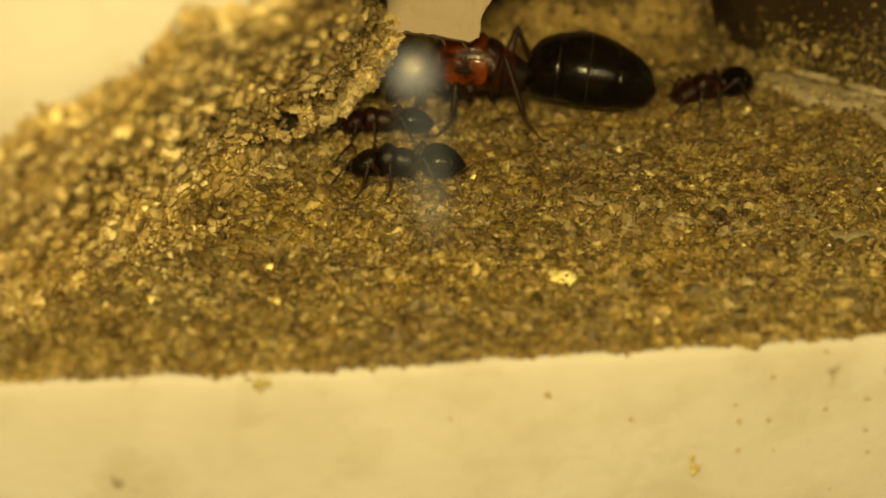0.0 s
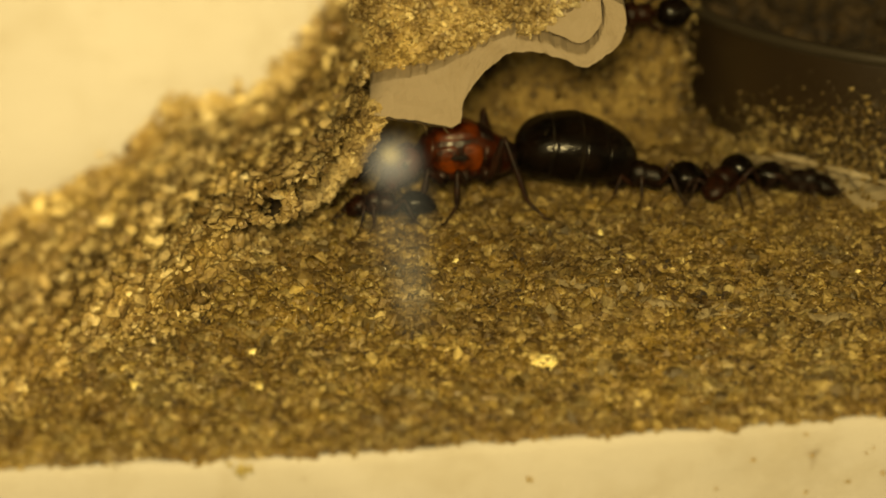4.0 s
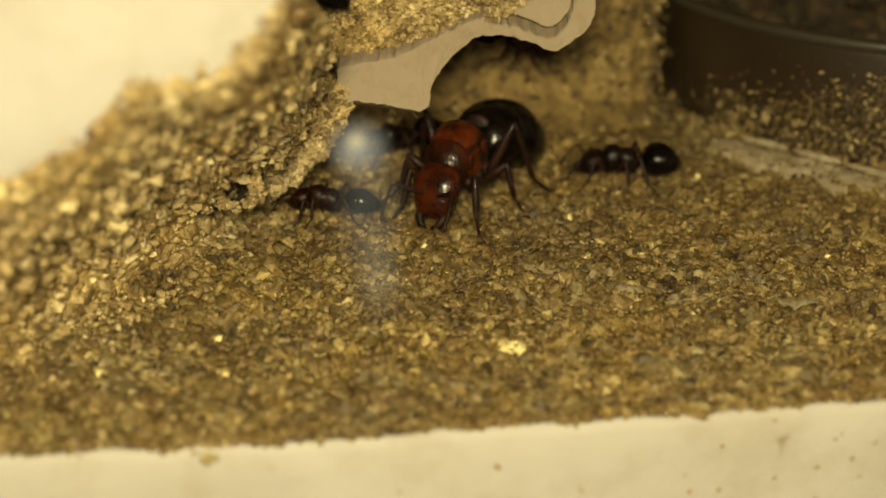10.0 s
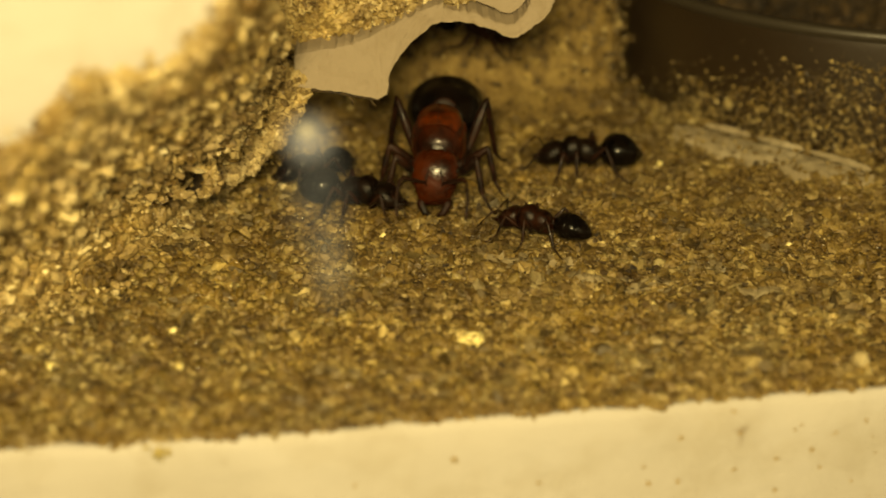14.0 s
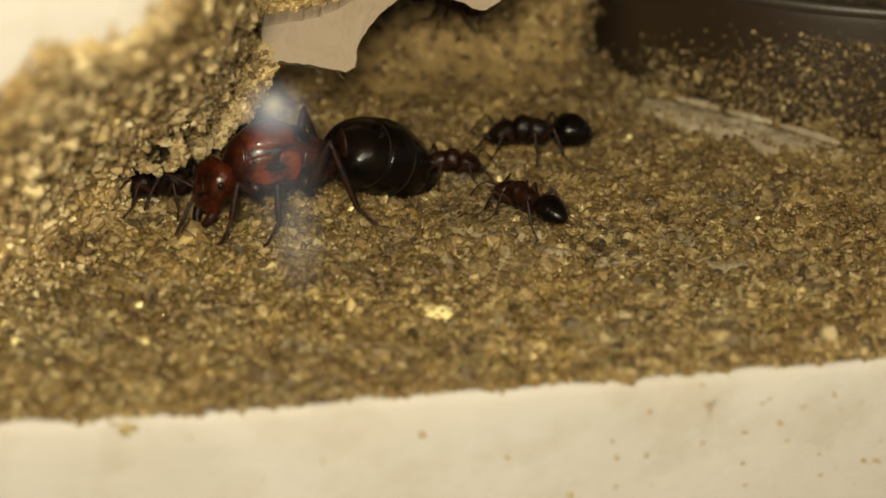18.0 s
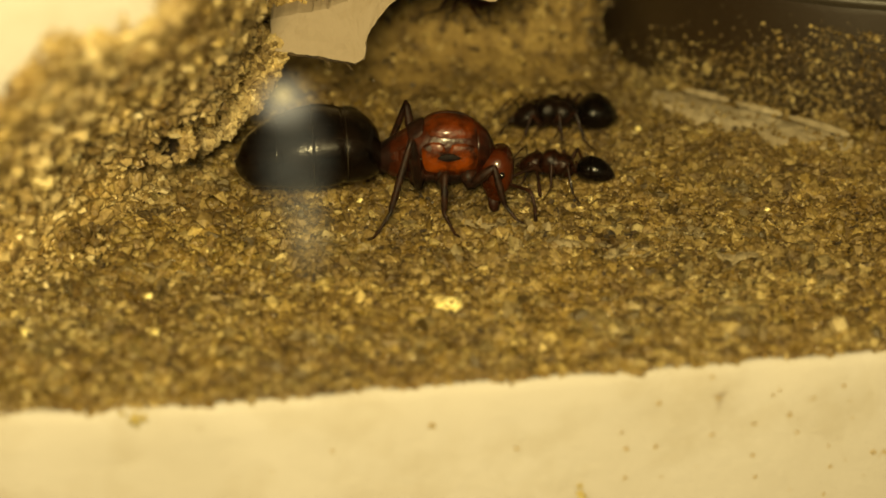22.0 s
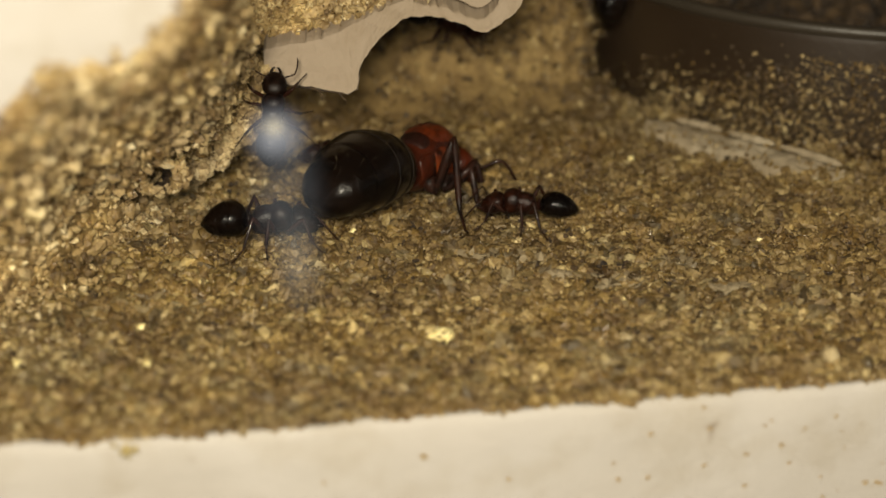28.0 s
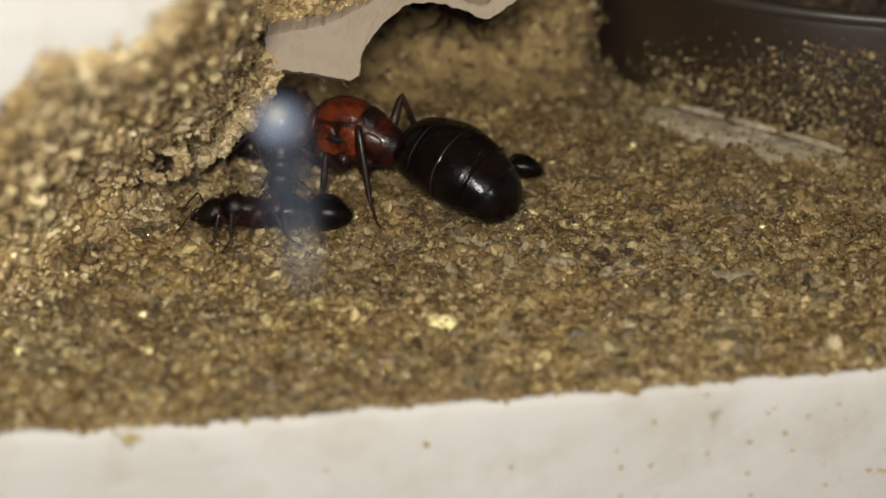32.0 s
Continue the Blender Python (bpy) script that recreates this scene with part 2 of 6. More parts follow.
RED = shell_material("red_shell", (0.010, 0.0022, 0.0008), (0.098, 0.0165, 0.0025), 0.26, 0.22, 760.0, 0.00009)
HEAD_RED = shell_material("head_red_shell", (0.014, 0.0030, 0.0010), (0.052, 0.0088, 0.0018), 0.22, 0.22, 420.0, 0.00009)
SIDE_RED = shell_material("side_red_shell", (0.008, 0.0020, 0.0009), (0.046, 0.0080, 0.0018), 0.28, 0.15, 480.0, 0.00010)
ORANGE = shell_material("orange_shell", (0.0150, 0.0030, 0.0009), (0.1500, 0.0270, 0.0034), 0.28, 0.2, 800.0, 0.00011)
RED_DARK = shell_material("dark_red_shell", (0.0035, 0.0013, 0.0008), (0.018, 0.0038, 0.0014), 0.42, 0.0)
BLACK = shell_material("black_shell", (0.0012, 0.0008, 0.0006), (0.0055, 0.0027, 0.0014), 0.17, 0.0, 500.0)
BAND = shell_material("pale_band", (0.012, 0.008, 0.004), (0.11, 0.085, 0.05), 0.5, 0.0)
HIND_EDGE = shell_material("hind_edge", (0.002, 0.0014, 0.001), (0.034, 0.026, 0.016), 0.4, 0.0, 700.0)
EYE_BLACK = shell_material("eye_black", (0.003, 0.002, 0.002), (0.008, 0.006, 0.005), 0.1, 0.8, 3000.0)
DARK_SCAR = shell_material("dark_scar", (0.003, 0.0015, 0.001), (0.010, 0.004, 0.002), 0.6, 0.0, 3000.0)
LEG = shell_material("leg_shell", (0.0048, 0.0016, 0.0008), (0.0208, 0.0054, 0.0017), 0.42, 0.2, 1500.0)
WORKER = shell_material("worker_shell", (0.0018, 0.0010, 0.0007), (0.0084, 0.0033, 0.0014), 0.26, 0.0, 1800.0)
WORKER_RED = shell_material("worker_red_shell", (0.0045, 0.0015, 0.0008), (0.0195, 0.0049, 0.0016), 0.26, 0.0, 1800.0)


def cup_material(name, base, rough, alpha=1.0):
    m, n, l, p = material(name)
    a = noise_node(n, l, 260.0, 4.0, 0.6)
    scratch = noise_node(n, l, 2400.0, 3.0, 0.7)
    l.new(mix_node(n, l, a, base, tuple(c * 1.9 for c in base)), p.inputs["Base Color"])
    p.inputs["Roughness"].default_value = rough
    p.inputs["Specular IOR Level"].default_value = 0.5
    p.inputs["Alpha"].default_value = alpha
    bump_node(n, l, p, scratch, 0.00004, 0.4)
    return m


CUP = cup_material("dark_plastic", (0.0155, 0.0092, 0.0045), 0.36)
CUP_RIM = cup_material("rim_plastic", (0.024, 0.019, 0.013), 0.42)


def pane_material():
    m, n, l, p = material("clear_acrylic")
    clear, gloss, mix = n.new("ShaderNodeBsdfTransparent"), n.new("ShaderNodeBsdfGlossy"), n.new("ShaderNodeMixShader")
    gloss.inputs["Roughness"].default_value = 0.02
    mix.inputs[0].default_value = 0.006
    l.new(clear.outputs[0], mix.inputs[1])
    l.new(gloss.outputs[0], mix.inputs[2])
    l.new(mix.outputs[0], n["Material Output"].inputs[0])
    return m


def stain_material(name, colour, peak, spread, streaky=0.0):
    """Dried mineral film: dense in the middle, thinning to nothing at the rim."""
    m, n, l, p = material(name)
    tc = n.new("ShaderNodeTexCoord").outputs["Object"]
    sep = n.new("ShaderNodeVectorMath")
    sep.operation = "LENGTH"
    scl = n.new("ShaderNodeVectorMath")
    scl.operation = "MULTIPLY"
    scl.inputs[1].default_value = (1 / spread[0], 0.0, 1 / spread[1])
    l.new(tc, scl.inputs[0])
    l.new(scl.outputs[0], sep.inputs[0])
    fall = n.new("ShaderNodeMapRange")
    fall.interpolation_type = "SMOOTHSTEP"
    fall.inputs["From Min"].default_value, fall.inputs["From Max"].default_value = 1.0, 0.0
    fall.inputs["To Min"].default_value, fall.inputs["To Max"].default_value = 0.0, peak
    l.new(sep.outputs["Value"], fall.inputs["Value"])
    grain = ramp_node(n, l, noise_node(n, l, 900.0, 4.0, 0.6), [(0.25, (1 - streaky,) * 3), (0.65, (1, 1, 1))])
    mul = n.new("ShaderNodeMath")
    mul.operation = "MULTIPLY"
    l.new(fall.outputs["Result"], mul.inputs[0])
    l.new(grain, mul.inputs[1])
    clear, film, mix = n.new("ShaderNodeBsdfTransparent"), n.new("ShaderNodeBsdfDiffuse"), n.new("ShaderNodeMixShader")
    film.inputs["Color"].default_value = (*colour, 1)
    l.new(mul.outputs[0], mix.inputs[0])
    l.new(clear.outputs[0], mix.inputs[1])
    l.new(film.outputs[0], mix.inputs[2])
    l.new(mix.outputs[0], n["Material Output"].inputs[0])
    return m


PANE = pane_material()
STAIN_CORE = stain_material("stain_core", (0.72, 0.66, 0.48), 0.145, (0.00050, 0.00048))
STAIN_HALO = stain_material("stain_halo", (0.32, 0.36, 0.49), 0.22, (0.00135, 0.0013), 0.35)
STAIN_RUN = stain_material("stain_run", (0.36, 0.42, 0.56), 0.038, (0.0017, 0.0036), 0.4)
STAIN_WIDE = stain_material("stain_wide", (0.46, 0.49, 0.53), 0.05, (0.0012, 0.0026), 0.6)


# ---- mesh helpers (all in millimetres) ----
def mesh_of(name, verts, faces, mat, smooth=False):
    me = bpy.data.meshes.new(name)
    me.from_pydata((np.asarray(verts, float) * MM).tolist(), [], faces)
    me.materials.append(mat)
    if smooth:
        me.shade_smooth()
    return me


def part(name, data, parent=None, label="", at=(0, 0, 0)):
    ob = new(name, data)
    ob.location = Vector(at) * MM
    if parent is not None:
        ob.parent = parent
    if label:
        ob["label"] = label
    return ob


def thing(name, label, category, group="", kind=""):
    ob = new(name)
    ob.empty_display_size = 0.002
    return tagged(ob, label, category, group, kind)


def loft(rings, sides=20, centre=(0, 0, 0), square=2.0):
    """A closed body through rings (x, y, z, half width, half height) along x."""
    verts, faces = [], []
    cx, cy, cz = centre
    for x, y, z, w, h in rings:
        for k in range(sides):
            a = 2 * math.pi * k / sides
            c, s = math.cos(a), math.sin(a)
            e = 2.0 / square
            verts.append((x - cx, y - cy + w * math.copysign(abs(c) ** e, c), z - cz + h * math.copysign(abs(s) ** e, s)))
    for r in range(len(rings) - 1):
        for k in range(sides):
            j = (k + 1) % sides
            faces.append((r * sides + k, r * sides + j, (r + 1) * sides + j, (r + 1) * sides + k))
    for first, ring in ((True, 0), (False, len(rings) - 1)):
        x, y, z, w, h = rings[ring]
        verts.append((x - cx, y - cy, z - cz))
        c = len(verts) - 1
        for k in range(sides):
            j = (k + 1) % sides
            faces.append((c, ring * sides + j, ring * sides + k) if first else (c, ring * sides + k, ring * sides + j))
    return verts, faces


def smooth_rings(rings, steps=4):
    """More rings between the given ones, on a smooth curve."""
    out, n = [], len(rings)
    for i in range(n - 1):
        p0, p1, p2, p3 = (np.array(rings[max(0, min(n - 1, i + k))]) for k in (-1, 0, 1, 2))
        for s in range(steps):
            t = s / steps
            v = 0.5 * (2 * p1 + (p2 - p0) * t + (2 * p0 - 5 * p1 + 4 * p2 - p3) * t * t + (3 * p1 - p0 - 3 * p2 + p3) * t ** 3)
            v[3:] = np.maximum(v[3:], 0.02)
            out.append(tuple(v))
    return out + [tuple(rings[-1])]


def tube(points, radii, sides=8):
    """A jointed limb through points, with a radius at each."""
    verts, faces = [], []
    pts = [Vector(p) for p in points]
    for i, p in enumerate(pts):
        d = (pts[min(i + 1, len(pts) - 1)] - pts[max(i - 1, 0)]).normalized()
        q = d.to_track_quat("Z", "Y")
        for k in range(sides):
            a = 2 * math.pi * k / sides
            verts.append(tuple(p + q @ Vector((radii[i] * math.cos(a), radii[i] * math.sin(a), 0))))
    for r in range(len(pts) - 1):
        for k in range(sides):
            j = (k + 1) % sides
            faces.append((r * sides + k, r * sides + j, (r + 1) * sides + j, (r + 1) * sides + k))
    faces.append(tuple(range(sides - 1, -1, -1)))
    faces.append(tuple(range((len(pts) - 1) * sides, len(pts) * sides)))
    return verts, faces


def joined(*shapes):
    verts, faces = [], []
    for v, f in shapes:
        o = len(verts)
        verts += list(v)
        faces += [tuple(i + o for i in q) for q in f]
    return verts, faces


ICO_V = np.array([v for v in ((-1, 1.618, 0), (1, 1.618, 0), (-1, -1.618, 0), (1, -1.618, 0), (0, -1, 1.618), (0, 1, 1.618), (0, -1, -1.618), (0, 1, -1.618), (1.618, 0, -1), (1.618, 0, 1), (-1.618, 0, -1), (-1.618, 0, 1))]) / 1.902
ICO_F = np.array([(0, 11, 5), (0, 5, 1), (0, 1, 7), (0, 7, 10), (0, 10, 11), (1, 5, 9), (5, 11, 4), (11, 10, 2), (10, 7, 6), (7, 1, 8), (3, 9, 4), (3, 4, 2), (3, 2, 6), (3, 6, 8), (3, 8, 9), (4, 9, 5), (2, 4, 11), (6, 2, 10), (8, 6, 7), (9, 8, 1)])


def grains(name, places, sizes, mat, rng, flat=0.75, smooth=False):
    """Many loose angular grains in one mesh."""
    n = len(places)
    v = np.repeat(ICO_V[None], n, 0) * rng.uniform(0.55, 1.38, (n, 12, 1))
    v *= rng.uniform(0.6, 1.25, (n, 1, 3)) * np.array((1, 1, flat))
    q = rng.normal(size=(n, 4)) * np.array((1, 0.35, 0.35, 1))
    q /= np.linalg.norm(q, axis=1)[:, None]
    w, x, y, z = q.T
    rot = np.stack([1 - 2 * (y * y + z * z), 2 * (x * y - w * z), 2 * (x * z + w * y), 2 * (x * y + w * z), 1 - 2 * (x * x + z * z), 2 * (y * z - w * x), 2 * (x * z - w * y), 2 * (y * z + w * x), 1 - 2 * (x * x + y * y)], -1).reshape(n, 3, 3)
    v = np.einsum("nij,nkj->nki", rot, v) * np.asarray(sizes)[:, None, None] + np.asarray(places)[:, None, :]
    f = ICO_F[None] + 12 * np.arange(n)[:, None, None]
    return mesh_of(name, v.reshape(-1, 3), f.reshape(-1, 3).tolist(), mat, smooth)


def spline(points, u):
    """Points on a smooth line through the given ones; u from 0 to 1."""
    p, n = np.asarray(points, float), len(points)
    s = np.clip(np.asarray(u, float), 0, 1) * (n - 1)
    i = np.minimum(s.astype(int), n - 2)
    t = (s - i)[..., None]
    a, b, c, d = p[np.maximum(i - 1, 0)], p[i], p[i + 1], p[np.minimum(i + 2, n - 1)]
    return 0.5 * (2 * b + (c - a) * t + (2 * a - 5 * b + 4 * c - d) * t ** 2 + (3 * b - a - 3 * c + d) * t ** 3)


def wobble(x, y, scale, seed=0.0):
    return np.array([noise.noise(Vector((a / scale, b / scale, seed))) for a, b in zip(np.ravel(x), np.ravel(y))]).reshape(np.shape(x))


def sheet(rows_of_points):
    """A grid of points as verts and faces."""
    g = np.asarray(rows_of_points)
    h, w = g.shape[:2]
    idx = np.arange(h * w).reshape(h, w)
    f = np.stack([idx[:-1, :-1], idx[:-1, 1:], idx[1:, 1:], idx[1:, :-1]], -1).reshape(-1, 4)
    return g.reshape(-1, 3), f.tolist()


# ---- the setting ----
rng = np.random.default_rng(7)
EDGE = [(-60, -16.2), (-17.9, -12.3), (-8.9, -11.4), (0, -10.6), (9.9, -9.2), (18.9, -8.1), (60, -3.2)]
EX, EY = zip(*EDGE)
INNER = [(-32, -14, 0), (-24.1, -9.3, 0), (-18.8, -1.2, 0), (-16.9, 5.2, 0), (-12.8, 11.9, 0), (-9.3, 16.5, 0), (-6.0, 20.6, 0), (-4.2, 25.6, 0), (-3.7, 31.0, 0)]
TALUS = [(-24.1, -9.4, -0.4), (-18.0, -5.2, -0.4), (-15.3, 0.5, -0.4), (-11.5, 6.8, -0.4), (-9.0, 12.3, -0.4), (-6.1, 18.5, -0.4), (-4.5, 24.3, -0.4), (-3.9, 29.9, -0.4), (-3.7, 31.2, -0.4)]
LIP = [(-22.9, -9.0, 0.8), (-17.7, -5.6, 1.8), (-15.6, -0.6, 2.2), (-11.6, 4.5, 2.5), (-9.3, 10.0, 2.0), (-6.2, 15.0, 1.7), (-4.4, 19.5, 1.8), (-3.7, 24.5, 1.6), (-3.7, 29.5, 0.3)]
RIM = [(-17.7, -12.5, 9.0), (-15.9, -12.3, 10.5), (-13.3, -12.0, 11.8), (-11.3, -11.8, 12.8), (-9.7, -11.7, 14.3), (-8.1, -11.5, 14.8), (-6.7, -11.4, 14.9), (-5.4, -11.3, 15.8), (-4.3, -11.2, 17.2), (-3.0, -11.1, 19.5)]


def front_edge(x):
    return np.interp(x, EX, EY) + 0.22 * np.sin(x * 0.9) * np.sin(x * 0.53 + 1) + 0.06 * np.sin(x * 3.1 + 0.5)


def ground_height(x, y):
    h = 0.42 * wobble(x, y, 5.0, 3.1) + 0.48 * wobble(x, y, 1.7, 8.2)
    inner = np.array(INNER)
    gap = np.asarray(x) - np.interp(np.asarray(y), inner[:, 1], inner[:, 0])
    h = h + 1.5 * np.exp(-np.maximum(gap, 0) / 1.3)
    return h - 0.25 + 1.1 * np.exp(-np.maximum(29.5 - np.asarray(y), 0) / 2.2) * (np.asarray(x) < 18)


def front_block():
    """The plaster body of the nest: its front face stands below the sand."""
    xs = np.linspace(-58, 58, 140)
    y0 = front_edge(xs)
    lip = [np.stack([xs, y0 + 6, np.full_like(xs, -1.6)], -1), np.stack([xs, y0 + 0.3, np.full_like(xs, -0.9)], -1)]
    z = [-0.25, -0.4, -0.8, -2, -4, -8, -14, -22, -34]
    off = [0.05, -0.12, -0.25, -0.3, -0.34, -0.4, -0.45, -0.5, -0.5]
    for zz, o in zip(z, off):
        base = np.interp(xs, EX, EY) * (1 if zz < -1.5 else 0.4) + y0 * (0 if zz < -1.5 else 0.6)
        lip.append(np.stack([xs, base + o + 0.05 * wobble(xs, np.full_like(xs, zz), 3.0, 5.0), np.full_like(xs, zz) + 0.12 * wobble(xs, np.full_like(xs, zz), 1.3, 9.0)], -1))
    ob = part("wall_front", mesh_of("wall_front", *sheet(lip), FACE, True))
    return tagged(ob, "cream plaster front face of the nest with dark pits", "wall", kind="structure")


def floor_sheet():
    xs, ys = np.linspace(-30, 44, 480), np.linspace(0, 1, 420) ** 1.15
    gx, gv = np.meshgrid(xs, ys)
    e = front_edge(gx)
    gy = e + gv * (64 - e)
    gz = ground_height(gx, gy) - 0.16 + 0.42 * np.abs(wobble(gx, gy, 1.0, 2.5)) + 0.26 * wobble(gx, gy, 0.45, 6.5)
    ob = part("ground", mesh_of("ground", *sheet(np.stack([gx, gy, gz], -1)), EARTH, True))
    return tagged(ob, "packed brown earth floor of the ant chamber", "ground", kind="structure")


def scatter(n, x0, x1, y0, y1, gap):
    """Places on the open floor, denser towards the front."""
    inner = np.array(INNER)
    x = rng.uniform(x0, x1, n)
    y = y0 + (y1 - y0) * rng.uniform(0, 1, n) ** 1.25
    keep = (y > front_edge(x) + 0.1) & ~((x < 17) & (y > 25.0 + 0.8 * np.sin(x * 0.9))) & ((x - 36.5) ** 2 + (y - 39) ** 2 > 20.0 ** 2)
    keep &= x > np.interp(y, inner[:, 1], inner[:, 0]) + gap
    return x[keep], y[keep]


def floor_grains():
    inner = np.array(INNER)
    x, y = scatter(30000, -26, 34, -13, 32, -1.5)
    n = len(x)
    left = np.clip((2 - x) / 14, 0, 1)
    size = 0.085 + (0.26 + 0.16 * left) * rng.uniform(0, 1, n) ** 2.4
    lump = wobble(x, y, 1.3, 4.7)
    z = ground_height(x, y) + size * rng.uniform(-0.62, 0.10, n) + 0.16 * lump
    ob = part("sand", grains("sand", np.stack([x, y, z], -1), size, SAND, rng, 0.62))
    tagged(ob, "loose brown and golden sand grains over the chamber floor", "sand", kind="stuff")
    x, y = scatter(7000, -24, 32, -12, 28, -0.5)
    size = 0.16 + 0.34 * rng.uniform(0, 1, len(x)) ** 1.6
    z = ground_height(x, y) - 0.10 * size + 0.14 * wobble(x, y, 1.3, 4.7)
    ob = part("sand_clods", grains("sand_clods", np.stack([x, y, z], -1), size, SAND, rng, 0.5))
    tagged(ob, "small angular clods of brown sand bedded in the floor", "sand", kind="stuff")
    # rounded clear grains, most of them near the side wall
    x, y = scatter(5200, -24, 28, -12, 24, -0.5)
    keep = rng.uniform(0, 1, len(x)) < np.clip((4 - x) / 16, 0.12, 0.9)
    x, y = x[keep], y[keep]
    size = rng.uniform(0.20, 0.40, len(x))
    ob = part("coarse_sand", grains("coarse_sand", np.stack([x, y, ground_height(x, y) + 0.05 * size], -1), size, COARSE_SAND, rng, 0.62, True))
    tagged(ob, "rounded translucent coarse grains bedded in the sand", "sand", kind="stuff")
    x, y = scatter(30000, -24, 30, -12, 26, -0.5)
    z = ground_height(x, y) + rng.uniform(-0.04, 0.2, len(x))
    ob = part("fine_sand", grains("fine_sand", np.stack([x, y, z], -1), rng.uniform(0.03, 0.095, len(x)), FINE_SAND, rng, 0.7))
    tagged(ob, "fine glittering sand between the larger grains", "sand", kind="stuff")
    k = 1300
    x = rng.uniform(-26, 34, k)
    y = front_edge(x) + rng.uniform(-0.02, 0.4, k)
    size = rng.uniform(0.08, 0.26, k)
    ob = part("edge_sand", grains("edge_sand", np.stack([x, y, rng.uniform(-0.32, 0.05, k)], -1), size, SAND, rng, 0.8))
    tagged(ob, "sand grains spilling over the plaster edge", "sand", kind="stuff")
    own = np.random.default_rng(41)
    n = 150
    cx, cy = own.uniform(-18, 24, n), -10 + 26 * own.uniform(0, 1, n) ** 1.2
    x, y = (np.repeat(c, 9) + own.normal(0, 0.55, 9 * n) for c in (cx, cy))
    keep = (y > front_edge(x) + 0.4) & ((x - 36.5) ** 2 + (y - 39) ** 2 > 20.6 ** 2) & (x > np.interp(y, inner[:, 1], inner[:, 0]) + 0.5)
    x, y = x[keep], y[keep]
    size = own.uniform(0.16, 0.52, len(x))
    ob = part("grey_sand", grains("grey_sand", np.stack([x, y, ground_height(x, y) + 0.02 - 0.05 * size], -1), size, GREY_SAND, own, 0.5))
    tagged(ob, "greyish coarse grains in small clumps on the sand", "sand", kind="stuff")
    n = 260
    cx, cy = own.uniform(-19, 27, n), -10 + 34 * own.uniform(0, 1, n) ** 1.1
    x, y = (np.repeat(c, 5) + own.normal(0, 0.32, 5 * n) for c in (cx, cy))
    keep = (y > front_edge(x) + 0.4) & ((x - 36.5) ** 2 + (y - 39) ** 2 > 20.6 ** 2) & (x > np.interp(y, inner[:, 1], inner[:, 0]) + 0.5) & ~((x < 17) & (y > 24))
    x, y = x[keep], y[keep]
    size = 0.05 + 0.16 * own.uniform(0, 1, len(x)) ** 2
    ob = part("dark_crumbs", grains("dark_crumbs", np.stack([x, y, ground_height(x, y) + 0.10], -1), size, DARK_BITS_AND_HOLE, own, 0.5))
    tagged(ob, "dark brown crumbs of refuse lying in the sand", "crumbs", kind="stuff")


